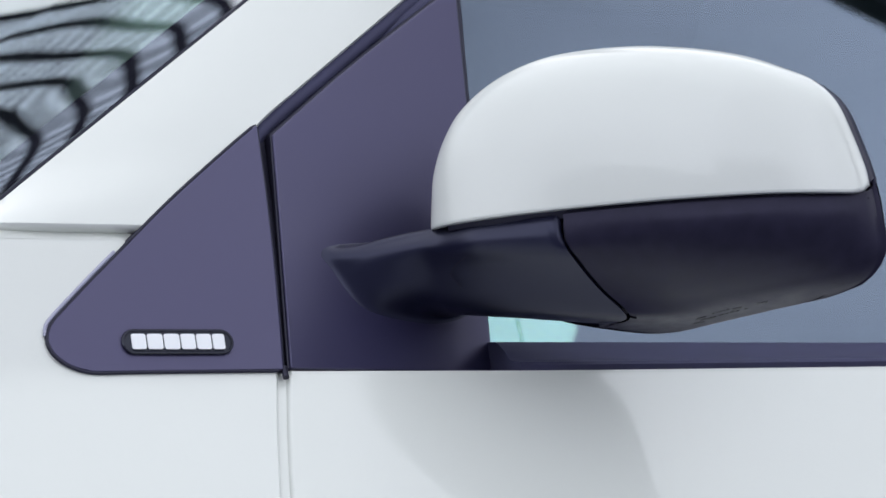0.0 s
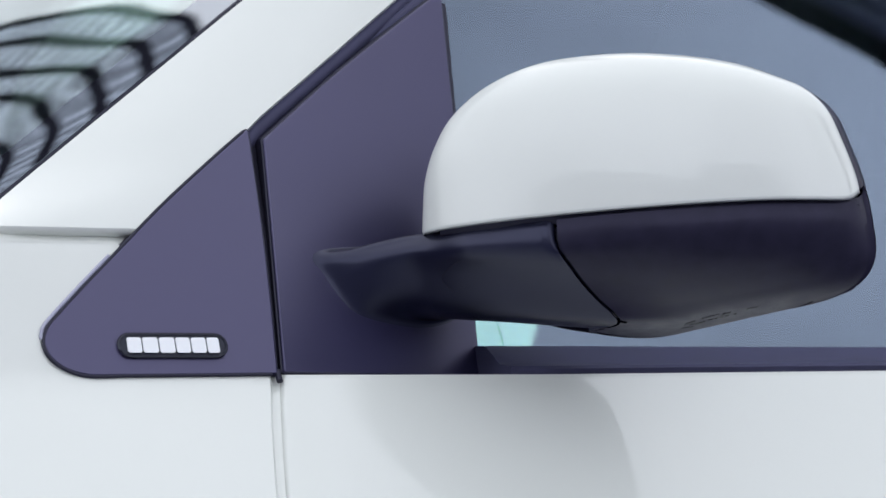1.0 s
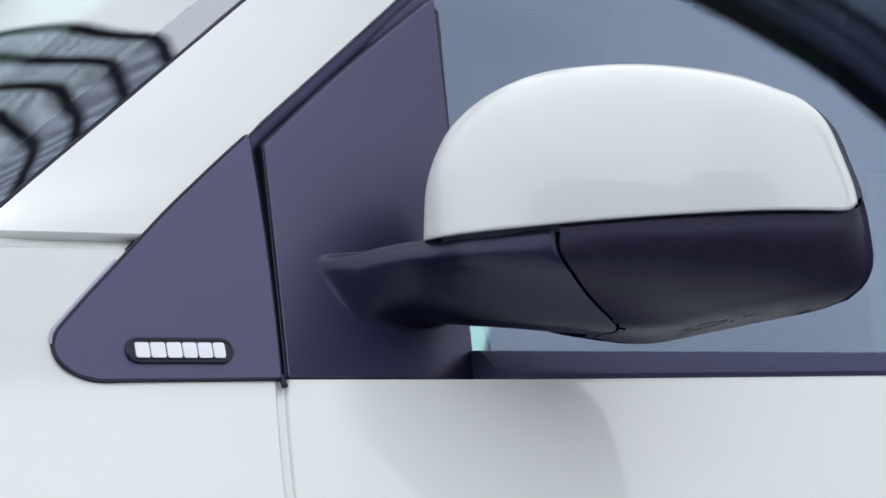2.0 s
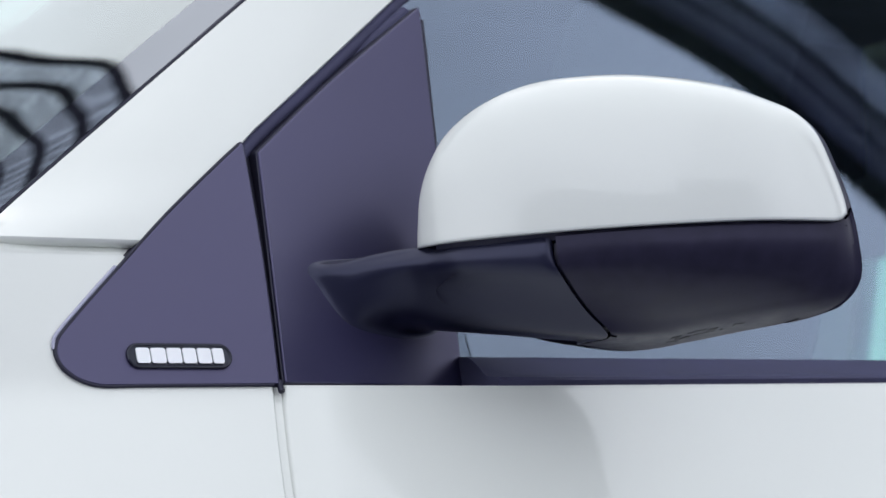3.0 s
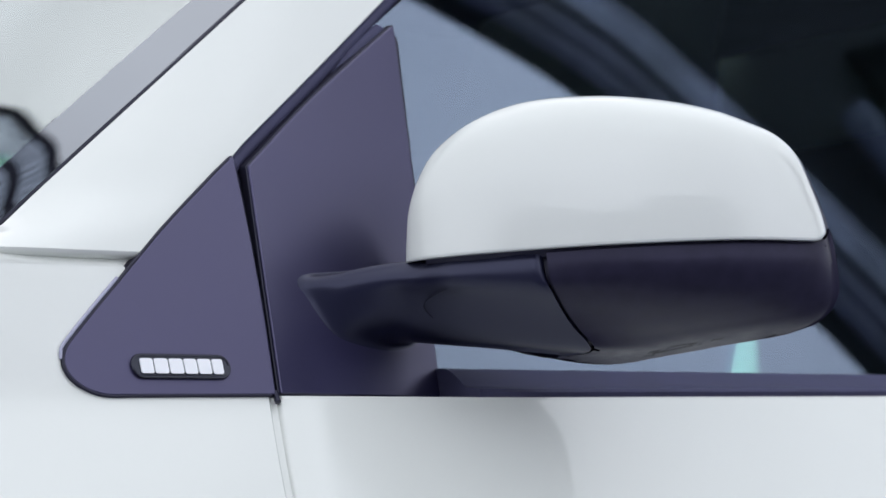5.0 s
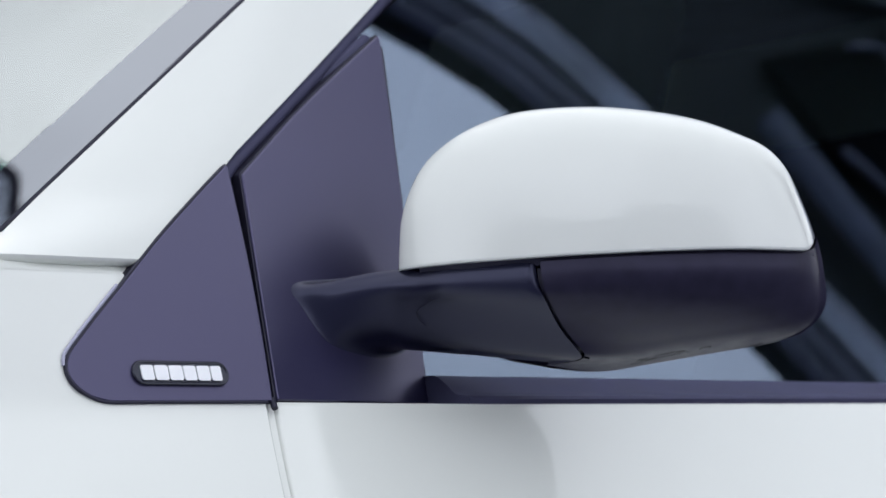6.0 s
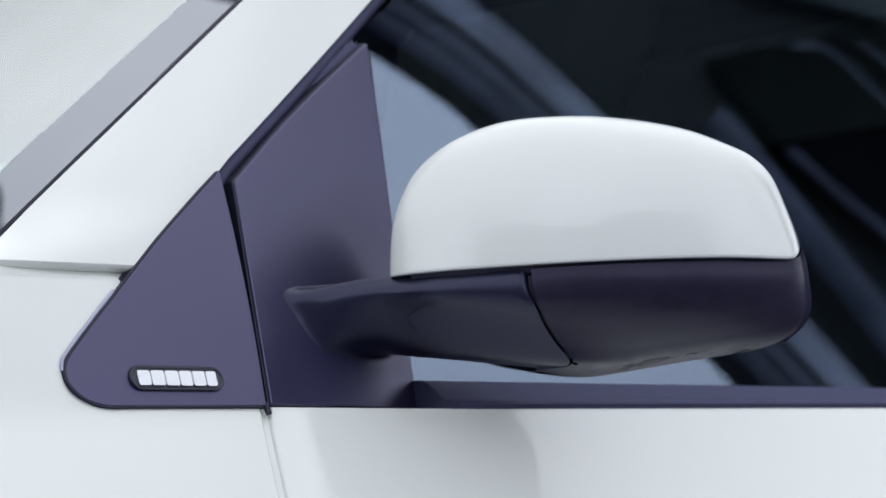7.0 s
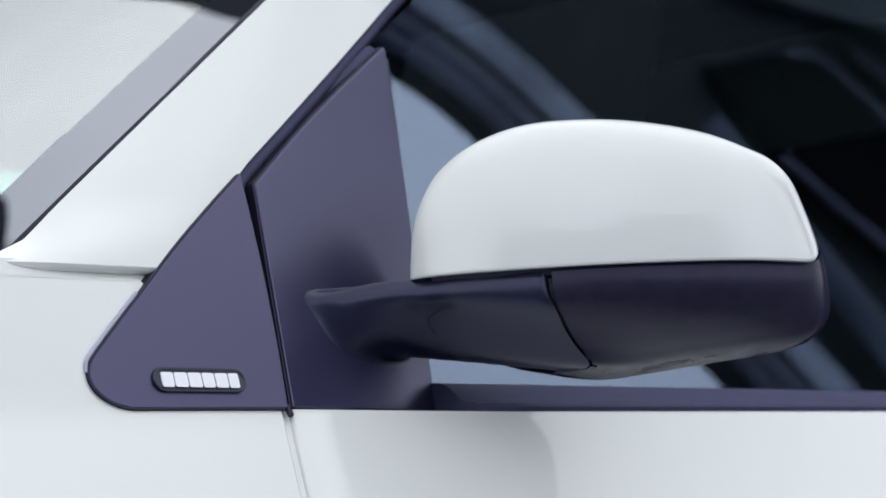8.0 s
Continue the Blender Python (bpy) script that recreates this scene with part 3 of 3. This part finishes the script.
ARM_OUT = [(-0.030, -0.0040), (-0.010, -0.0008), (0.0215, -0.0004), (0.0258, -0.0012), (0.0280, -0.0105), (0.0268, -0.0150),
           (0.0200, -0.0203), (0.0095, -0.0275), (0.0000, -0.0348), (-0.0066, -0.0401), (-0.0110, -0.0432), (-0.0200, -0.0450), (-0.0333, -0.0459)]


def seam_u(w):
    """Where the arm ends beside the groove, at height w."""
    for a, b in zip(l_left, l_left[1:]):
        if b.z <= w <= a.z:
            return a.x + (b.x - a.x) * (w - a.z) / (b.z - a.z) - 0.0020 + 0.0012 * smooth(-0.0410, -0.0440, w) - 0.0004 * smooth(-0.0155, -0.0120, w)
    return 0.0624 if w > -0.001 else 0.0700


def arm_section(u):
    """Section of the arm at u, ridge at the middle index."""
    f = min(1, max(0, u / 0.0620))
    g = (seam_v(u) - seam_v(0)) / (seam_v(0.062) - seam_v(0))
    pts = [Vector((a[0] + (b[0] - a[0]) * (f + (g - f) * (0.6 if k < 6 else 0.3) * smooth(0, 0.4, f)), a[1] + (b[1] - a[1]) * f, 0)) for k, (a, b) in enumerate(zip(ARM_IN, ARM_OUT))]
    prof = spline(pts[:5], NPHI // 2) + spline(pts[4:], NPHI // 2)[1:]
    for _ in range(2):  # soft ridge
        prof = [(prof[i - 1] + 2 * p + prof[i + 1]) / 4 if 17 < i < 23 else p for i, p in enumerate(prof)]
    return [M(u + (seam_u(p.y) - 0.0620) * f ** 1.3, p.x - 0.0020 * smooth(0.94, 1, f) * smooth(-0.0170, -0.0120, p.y), p.y) for p in prof]


ROOT = spline([(0.1050, 1.0120, 0), (0.0800, 1.0117, 0), (0.0600, 1.0106, 0), (0.0450, 1.0090, 0), (0.0385, 1.0074, 0)], 14) \
    + spline([(0.0385, 1.0074, 0), (0.0362, 1.0045, 0), (0.0358, 0.9998, 0)], NPHI // 2 - 14)[1:] \
    + spline([(0.0358, 0.9998, 0), (0.0388, 0.9938, 0), (0.0440, 0.9870, 0), (0.0505, 0.9815, 0), (0.0630, 0.9783, 0), (0.0850, 0.9772, 0), (0.1020, 0.9795, 0), (0.1100, 0.9860, 0)], NPHI // 2)[1:]
mid = Vector((0.085, 0.991, 0))
bm = bmesh.new()
sec0 = arm_section(0.0)


sec1 = arm_section(0.006)


def arm_line(r, i, f):
    """A line of the arm's skin from the plate (f = 0) to the first section (f = 1), where it runs on along the arm."""
    b = sec0[i]
    R = Vector((r.x, sail_y(r.x, r.y) - 0.0022, r.y))
    Cp = R.lerp(b, 0.5)
    Cp.y += 0.0030
    run = b - (sec1[i] - b).normalized() * 0.35 * (b - R).length
    Cp = Cp.lerp(run, smooth(4, 12, i) * (1 - smooth(30, 38, i)))
    return R.lerp(Cp, f).lerp(Cp.lerp(b, f), f)


rows = []
for k in range(25):
    f = k / 24
    row = []
    for i, r in enumerate(ROOT):
        wide = 0.0040 + 0.0050 * smooth(10, 17, i) * (1 - smooth(18, 21, i))
        d = (r - mid).normalized() * wide
        ox = min(r.x + d.x, 0.112)
        out = Vector((ox, sail_y(ox, r.y + d.y) - 0.0020, r.y + d.y))
        knee, cut = arm_line(r, i, 0), 0.14 + 0.20 * smooth(10, 17, i) * (1 - smooth(18, 21, i))
        up, g = arm_line(r, i, cut), min(1, f / 0.4)
        row.append(out.lerp(knee, g).lerp(knee.lerp(up, g), g) if f < 0.4 else arm_line(r, i, cut + (1 - cut) * (f - 0.4) / 0.6))
    rows.append(row)
for k in range(1, 33):
    rows.append(arm_section(0.0620 * k / 32))
end = rows[-1]
mid = M(0.05, -0.01, -0.02)
rows.append([p + U * 0.0014 + (mid - p) * 0.045 for p in end])
rows.append([p + (mid - p) * 0.15 for p in end])
sheet(bm, rows)
part("arm", bm, ARMPLASTIC, mirror, "black plastic mirror arm", sharp=1.1)

# inner core that closes the groove between arm and shell
bm = bmesh.new()
heart = M(0.075, -0.012, -0.018)
sheet(bm, [[M(p.x + du, p.y, p.z).lerp(heart, k) for p in l_left] for du, k in ((-0.012, 0.16), (0.002, 0.12), (0.012, 0.20))])
part("core", bm, RUBBER, mirror, "black inner core")

# thin joint of the arm's cover
def arm_front(u, w):
    pts = [Vector(((p - C0).dot(U), (p - C0).dot(V), p.z - C0.z)) for p in arm_section(u)[18:]]
    return max((p for p in pts if abs(p.z - w) < 0.0022), key=lambda p: p.y).y
bm = bmesh.new()
joint = [Vector((p.x, 0, p.y)) for p in spline([(0.0200, -0.0146, 0), (0.014, -0.0165, 0), (0.0085, -0.0195, 0), (0.0080, -0.0225, 0), (0.0115, -0.0265, 0)], 40)]
vs = [arm_front(p.x, p.z) for p in joint]
vs = [sum(vs[max(0, i - 3):i + 4]) / len(vs[max(0, i - 3):i + 4]) for i in range(len(vs))]
tube(bm, [M(p.x, v - 0.00005, p.z) for p, v in zip(joint, vs)], 0.00022, 6)
part("cover_joint", bm, RUBBER, mirror, "thin joint of the arm cover")
# hooked end of the groove, its recess shade put in as a black bar
bm = bmesh.new()
tube(bm, [shell_point(a, b) - Z * 0.0001 for a, b in ((0.0, 0.70), (0.008, 0.705), (0.018, 0.71), (0.030, 0.712))], 0.0006, 6)
part("groove_end", bm, GROOVE, mirror)

# ---- badge ----
badge = thing("badge", "small black oval badge with white blocks on the trim plate", "badge")


def on_plate(x, z, lift):
    return Vector((x, flank(z) - 0.0023 - lift, z))


bm = bmesh.new()
bx, bz, bw, bh = -0.0472, 0.9638, 0.0252, 0.0056
def stadium(w, h, n=10):
    pts = []
    for k in range(n + 1):
        a = -math.pi / 2 + math.pi * k / n
        pts.append((w - h + h * math.cos(a), h * math.sin(a)))
    for k in range(n + 1):
        a = math.pi / 2 + math.pi * k / n
        pts.append((-w + h + h * math.cos(a), h * math.sin(a)))
    return pts
rings = []
for d, lift in ((0, 0.0), (0, 0.0012), (0.0005, 0.0018), (0.0010, 0.0018), (0.0014, 0.0012)):
    rings.append([bm.verts.new(on_plate(bx + x, bz + z, lift)) for x, z in stadium(bw - d, bh - d)])
for r, q in zip(rings, rings[1:]):
    for i in range(len(r)):
        bm.faces.new((r[i], r[(i + 1) % len(r)], q[(i + 1) % len(q)], q[i]))
bm.faces.new(rings[-1])
part("badge_base", bm, GLOSSBLACK, badge, "gloss black badge base")
BARS = (0.0064, 0.0069, 0.0069, 0.0064, 0.0066, 0.0054)
for k in range(6):
    bm = bmesh.new()
    w = BARS[k]
    x0 = bx - 0.0210 + sum(BARS[:k]) + k * 0.00065
    c, h = 0.0007, 0.0034
    pts = [(x0 + c, bz - h), (x0 + w - c, bz - h), (x0 + w, bz - h + c), (x0 + w, bz + h - c), (x0 + w - c, bz + h), (x0 + c, bz + h), (x0, bz + h - c), (x0, bz - h + c)]
    top = [bm.verts.new(on_plate(x, z, 0.0020)) for x, z in pts]
    bot = [bm.verts.new(on_plate(x, z, 0.0010)) for x, z in pts]
    bm.faces.new(top)
    for i in range(8):
        bm.faces.new((top[i], bot[i], bot[(i + 1) % 8], top[(i + 1) % 8]))
    part("white_block", bm, WHITEINK, badge, smooth=False)

# ---- windscreen ----
def screen_point(a, b):
    """a: height along the pillar; b: metres inwards from the pillar's edge. Bowed across and along, flatter at the very edge."""
    e = edge_screen(a)
    c = 0.735
    bow = 0.20 * (1 - ((c - b) / c) ** 2) - 0.0056 * (1 - math.exp(-b / 0.05))
    crown = (0.7 * ((a - 1.114) * 1.66) ** 2 * math.exp(-b / 0.08) - ((a - 1.10) * 1.66) ** 2) / 7.0
    ripple = 0.00003 * math.sin(a * 95 + b * 40) * smooth(0.0, 0.05, b)
    n = Vector((-0.52, -0.33, 0.79))
    return e + Vector((-bow - 0.0008, b * 0.97 + 0.0005, 0.012 * (1 - ((c - b) / c) ** 2))) + n * (crown + ripple)


bm = bmesh.new()
bs = [0.006 * k for k in range(30)] + [0.18 + 1.32 * (k / 24) for k in range(25)]
heights = [0.955 + 0.50 * i / 110 for i in range(111)]
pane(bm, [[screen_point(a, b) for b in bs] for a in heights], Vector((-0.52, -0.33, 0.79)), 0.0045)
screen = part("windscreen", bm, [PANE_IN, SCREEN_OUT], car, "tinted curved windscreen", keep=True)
screen.visible_shadow = False
# black ceramic border behind the outer face, with a toothed edge
bm = bmesh.new()
hh = [0.958 + 0.49 * i / 760 for i in range(761)]
g = [[screen_point(a, b) - Vector((0.52, 0.33, -0.79)) * 0.0010 for b in (0.0004, 0.006, 0.012, 0.018, 0.024, 0.030, 0.0340 + (0.0016 if i % 2 and a < 1.087 else 0.0))] for i, a in enumerate(hh)]
sheet(bm, g, [[p + Vector((0.52, 0.33, -0.79)) * 0.0006 for p in r] for r in g])
part("windscreen_border", bm, FRIT, car, "black ceramic windscreen border")

# rubber bead between the glass and the pillar
bm = bmesh.new()
tube(bm, [edge_screen(z) + Vector((-0.0006, 0.0016, 0.0)) for z in [0.985 + 0.45 * k / 60 for k in range(61)]], 0.0014, 8)
part("windscreen_bead", bm, RUBBER, car, "thin black rubber bead")

# ---- inside of the car ----
def seat(x, y, half, thick):
    s = thing("front_seat", "black cloth car seat with a headrest inside the car", "car seat", "front seats")
    s.location = (x, y, 0)
    bm = bmesh.new()
    block(bm, (-0.30, -half, 0.34), (0.25, half, 0.56), 0.05)
    part("cushion", bm, CLOTH, s)
    bm = bmesh.new()
    block(bm, (0.0, -half, 0.0), (thick, half, 0.62), thick * 0.35, m=pose(0.18, 0, 0.50, 0, 18, 0))
    part("backrest", bm, CLOTH, s)
    bm = bmesh.new()
    block(bm, (0.0, -0.13, 0.62), (thick * 0.8, 0.13, 0.82), thick * 0.3, m=pose(0.18, 0, 0.50, 0, 18, 0))
    part("headrest", bm, CLOTH, s)
    return s


seat(0.13, 0.507, 0.207, 0.065)
seat(0.48, 1.16, 0.25, 0.14)
bm = bmesh.new()
block(bm, (-0.35, 0.10, 0.70), (0.12, FAR - 0.1, 0.925), 0.05)
part("dashboard", bm, TRIM, car, "black dashboard")
bm = bmesh.new()
block(bm, (0.43, 0.19, 1.425), (1.48, FAR - 0.19, 1.445), 0.01)
part("headliner", bm, TRIM, car, "dark roof lining")
bm = bmesh.new()
block(bm, (-0.7, 0.06, 0.30), (1.48, FAR - 0.06, 0.34))
part("car_floor", bm, TRIM, car)
bm = bmesh.new()
block(bm, (0.0, FAR - 0.10, 0.34), (1.48, FAR - 0.065, 0.945), 0.01)
part("door_trim", bm, TRIM, car, "inner side of the far door")
bm = bmesh.new()
block(bm, (0.0, 0.055, 0.34), (1.48, 0.09, 0.935), 0.01)
part("door_trim", bm, TRIM, car, "inner side of the door")
bm = bmesh.new()
block(bm, (0.1, FAR - 0.19, 1.272), (1.48, FAR - 0.135, 1.46), 0.01)
part("roof_rail", bm, TRIM, car, "dark roof rail over the far window")
bm = bmesh.new()
block(bm, (1.0, FAR - 0.15, 0.93), (1.40, FAR - 0.09, 1.33), 0.01)
part("rear_trim", bm, TRIM, car, "dark trim behind the far window")
bm = bmesh.new()
block(bm, (1.0, 0.09, 0.93), (1.48, 0.13, 1.44), 0.01)
part("rear_trim", bm, TRIM, car, "dark trim behind the window")

# added panel that narrows the bright strip seen through the rear window
bm = bmesh.new()
block(bm, (1.43, 0.13, 0.36), (1.46, 1.335, 1.30), 0.01)
part("view_stop", bm, TRIM, car, "dark panel added to narrow the view through the rear window")

# wheels
def wheel(x, y):
    bm = bmesh.new()
    prof = [(0.17, -0.08), (0.26, -0.088), (0.285, -0.075), (0.29, -0.05), (0.29, 0.05), (0.285, 0.075), (0.26, 0.088), (0.17, 0.08)]
    n = 48
    g = [[(x + r * math.cos(2 * math.pi * k / n), y + w, 0.29 + r * math.sin(2 * math.pi * k / n)) for r, w in prof] for k in range(n + 1)]
    sheet(bm, g)
    w = part("wheel", bm, RUBBER, car, "black rubber tyre")
    bm = bmesh.new()
    g = [[(x + r * math.cos(2 * math.pi * k / n), y + d, 0.29 + r * math.sin(2 * math.pi * k / n)) for r, d in ((0.172, -0.078), (0.165, -0.06), (0.05, -0.05), (0.01, -0.055))]
         for k in range(n + 1)]
    sheet(bm, g, [[(a, b + 0.10, c) for a, b, c in r] for r in g])
    part("rim", bm, MIRRORMAT, w, "silver wheel rim")


for x in (-0.45, 1.12):
    for y in (0.12, FAR - 0.12):
        wheel(x, y)

# ---- ground and surroundings ----
bm = bmesh.new()
bmesh.ops.create_grid(bm, x_segments=60, y_segments=60, size=600)
tagged(finish("ground", bm, ASPHALT), "light grey paved ground", "ground", kind="structure")

# tall office block across the road, with columns and louvred windows
DARKMETAL = shader("dark_metal", (0.010, 0.010, 0.018), 0.8, ior=1.2, metal=0.0, mottle=0.1, mottle_scale=2)
PALEGLASS = shader("mirrored_office_glass", (0.74, 0.79, 0.88), 0.12, metal=0.9, mottle=0.15, mottle_scale=0.6)
GREYBRICK = shader("grey_brick", (0.44, 0.45, 0.47), 0.85, grain=0.4, grain_scale=12, mottle=0.25, mottle_scale=1.2)
CONCRETE = shader("concrete", (0.48, 0.49, 0.51), 0.8, grain=0.3, grain_scale=20, mottle=0.2, mottle_scale=0.8)
office = thing("office_building", "tall office block with dark columns and pale louvred glazing", "building")
OY, OX, BAY, OH = 50.0, 2.26, 1.45, 64.0
bm = bmesh.new()
block(bm, (OX - 40, OY + 0.3, 0), (OX, OY + 20, OH))
part("wall", bm, CONCRETE, office, "grey concrete wall")
col = None
for k in range(28):
    if col is None:
        bm = bmesh.new()
        block(bm, (-0.24, -0.16, 0), (0.24, 0.0, OH), 0.03, 1)
        col = part("column", bm, DARKMETAL, office, "dark metal column")
    else:
        c = col.copy()
        scene.collection.objects.link(c)
    (col if k == 0 else c).location = (OX - 0.16 - k * BAY, OY + 0.28, 0)
glaze = None
for k in range(27):
    if glaze is None:
        bm = bmesh.new()
        block(bm, (0.20, 0, 0), (BAY - 0.20, 0.08, OH - 1))
        glaze = part("glazing", bm, PALEGLASS, office, "pale glazing with blinds")
        g1 = glaze
    else:
        g1 = glaze.copy()
        scene.collection.objects.link(g1)
    g1.location = (OX - 0.16 - (k + 1) * BAY, OY + 0.18, 0)
bm = bmesh.new()
for k in range(int(OH / 0.6)):
    block(bm, (OX - 40, OY + 0.13, k * 0.6), (OX, OY + 0.17, k * 0.6 + 0.10))
louvres = tagged(part("louvres", bm, DARKMETAL, office, "thin dark louvres"), kind="stuff")

# unseen dark tower, added to darken one corner of the windscreen's reflection
tower = thing("reflection_tower", "tall dark glazed tower added for a dark reflection in the windscreen", "building")
bm = bmesh.new()
block(bm, (15.3, 51.0, 0), (19.8, 60.0, 82.0), 0.1, 1)
part("wall", bm, DARKMETAL, tower, "dark metal cladding")
bm = bmesh.new()
block(bm, (15.1, 50.8, 82.0), (20.0, 60.2, 82.8), 0.1, 1)
part("roof_edge", bm, CONCRETE, tower, "concrete roof edge")
pane_ob = None
for i in range(2):
    for h in range(20):
        if pane_ob is None:
            bm = bmesh.new()
            block(bm, (-0.85, -0.05, -1.2), (0.85, 0.05, 1.2), 0.02, 1)
            pane_ob = w = part("window", bm, GLOSSBLACK, tower, "dark window")
        else:
            w = pane_ob.copy()
            scene.collection.objects.link(w)
        w.location = (16.5 + 2.1 * i, 50.98, 3.0 + 4.0 * h)

# unseen buildings, added on the camera's side for the reflections along the horizon
def unseen_building(x0, x1, y, deep, high, wall, floors, bays, label):
    b = thing("unseen_building", label, "building", "street buildings")
    bm = bmesh.new()
    block(bm, (x0, y - deep, 0), (x1, y, high))
    part("wall", bm, wall, b)
    bm = bmesh.new()
    block(bm, (x0 - 0.2, y - deep - 0.2, high), (x1 + 0.2, y + 0.25, high + 0.35), 0.05, 1)
    part("roof_edge", bm, CONCRETE, b)
    first = None
    for i in range(bays):
        for h in range(floors):
            if first is None:
                bm = bmesh.new()
                block(bm, (-0.7, -0.06, -0.8), (0.7, 0.06, 0.8), 0.02, 1)
                first = w = part("window", bm, GLOSSBLACK, b, "dark window")
            else:
                w = first.copy()
                scene.collection.objects.link(w)
            w.location = (x0 + (x1 - x0) * (i + 0.5) / bays, y, high * (h + 0.5) / floors)
    return b


unseen_building(-62, -40, -26, 14, 13.0, GREYBRICK, 4, 8, "grey brick building with rows of dark windows, added out of view")
unseen_building(-39.5, -22, -30, 12, 9.0, CONCRETE, 3, 6, "grey concrete building with dark windows, added out of view")
unseen_building(-21, -8, -28, 12, 11.0, GREYBRICK, 3, 5, "grey brick building with rows of dark windows, added out of view")
unseen_building(14, 40, -75, 12, 9.0, CONCRETE, 3, 8, "grey concrete building with dark windows, added out of view")

SLATE = shader("green_grey_panel", (0.014, 0.020, 0.020), 0.8, ior=1.25, mottle=0.2, mottle_scale=3)
# pale, dim and green colours of the streaks and patches in the reflection
GREYRIB = shader("pale_streak", (0.80, 0.84, 0.92), 0.25, mottle=0.3, mottle_scale=6)
GREENPANEL = shader("green_reflection", (0.075, 0.100, 0.098), 0.7, mottle=0.2, mottle_scale=4)
MIDRIB = shader("blue_grey_streak", (0.17, 0.19, 0.25), 0.5, mottle=0.3, mottle_scale=8)
DARKRIB = shader("dim_streak", (0.18, 0.185, 0.24), 0.35, mottle=0.3, mottle_scale=6)
SHELTER = shader("matt_black_panel", (0.032, 0.038, 0.039), 0.7, ior=1.3, mottle=0.25, mottle_scale=2)
# unseen dark arch, added to give the dark area reflected in the side window
shelter = thing("shelter", "dark arched shape added beside the car for the side window's reflections", "shelter")
ARCH = [(1.93, 3.03), (2.00, 2.985), (2.20, 2.86), (2.33, 2.73), (2.66, 2.27), (2.88, 1.85), (3.02, 1.30), (3.08, 0.60), (3.10, 0.0)]
arch = spline([(x, z, 0) for x, z in ARCH], 60)
def arch_point(k, out, y):
    d = (arch[min(k + 1, 60)] - arch[max(k - 1, 0)]).normalized()
    p = arch[k] + Vector((-d.y, d.x, 0)) * out
    return Vector((p.x, y, p.y))
bm = bmesh.new()
g = [[arch_point(k, o, y) for o, y in ((0.02, -2.04), (0.0, -2.03), (0.0, -2.0), (0.03, -1.98), (0.5, -1.98), (1.23, -1.98), (1.25, -2.0), (1.25, -2.04))] for k in range(61)]
sheet(bm, g)
part("shell", bm, SHELTER, shelter, "black curved sheet that gives the dark reflected area")
# bars whose pale and dim colours stand for streaks in the reflection
for o, r, m, first in ((0.020, 0.016, DARKRIB, 0), (0.060, 0.018, DARKRIB, 0), (0.090, 0.012, DARKRIB, 0), (0.140, 0.009, GREYRIB, 0), (0.172, 0.013, GREYRIB, 0), (0.206, 0.005, GREYRIB, 0),
                       (0.480, 0.022, DARKRIB, 34)):
    bm = bmesh.new()
    tube(bm, [arch_point(k, o, -1.975) for k in range(first, 61)], r, 10, up=Vector((0, 1, 0)))
    part("rib", bm, m, shelter, "curved bar that gives a streak in the reflection")
def slab(name, outline, y, thick, material, label):
    """A flat sheet of the added arch, given in x and z."""
    bm = bmesh.new()
    face = bm.faces.new([bm.verts.new((x, y, z)) for x, z in outline])
    made = bmesh.ops.extrude_face_region(bm, geom=[face])
    bmesh.ops.translate(bm, vec=(0, -thick, 0), verts=[v for v in made["geom"] if isinstance(v, bmesh.types.BMVert)])
    return part(name, bm, material, shelter, label, smooth=False)


# added sheets: a dark patch and a green corner of the reflection, in colour
slab("panel", [(2.88, 2.915), (3.42, 3.055), (3.70, 3.00), (3.70, 2.60), (3.20, 2.45), (2.965, 2.70)], -1.950, 0.02, GROOVE, "matt black sheet that gives a dark reflected patch")
slab("reflected_corner", [(3.19, 3.095), (3.42, 3.062), (3.80, 3.01), (3.80, 3.60), (3.00, 3.60), (3.05, 3.13)], -1.945, 0.03, GREENPANEL, "dull green sheet that gives the reflection's lighter corner")
# added bars that put the reflection's narrow bands into shape and colour
for line, r, m in (([(2.80, 2.76), (2.90, 2.54), (3.00, 2.33), (3.08, 2.12), (3.13, 1.85)], 0.030, MIDRIB), ([(2.96, 2.70), (3.04, 2.61), (3.12, 2.53), (3.26, 2.38), (3.40, 2.20)], 0.011, DARKRIB),
                   ([(3.10, 2.95), (3.19, 2.955), (3.27, 2.865), (3.36, 2.76)], 0.007, DARKRIB), ([(3.30, 2.98), (3.40, 2.90), (3.52, 2.79)], 0.006, DARKRIB)):
    bm = bmesh.new()
    tube(bm, [Vector((p.x, -1.935, p.y)) for p in spline([(x, z, 0) for x, z in line], 24)], r, 8, up=Vector((0, 1, 0)))
    part("reflected_band", bm, m, shelter, "bar that gives a band in the reflection")
bm = bmesh.new()
g = [[arch_point(k, o, y) for o, y in ((1.26, -2.05), (1.26, -2.02), (1.6, -2.02), (2.2, -2.02), (2.2, -2.05))] for k in range(10, 61)]
sheet(bm, g)
part("outer_shell", bm, SLATE, shelter, "dull green-grey sheet that gives the reflection's outer part")
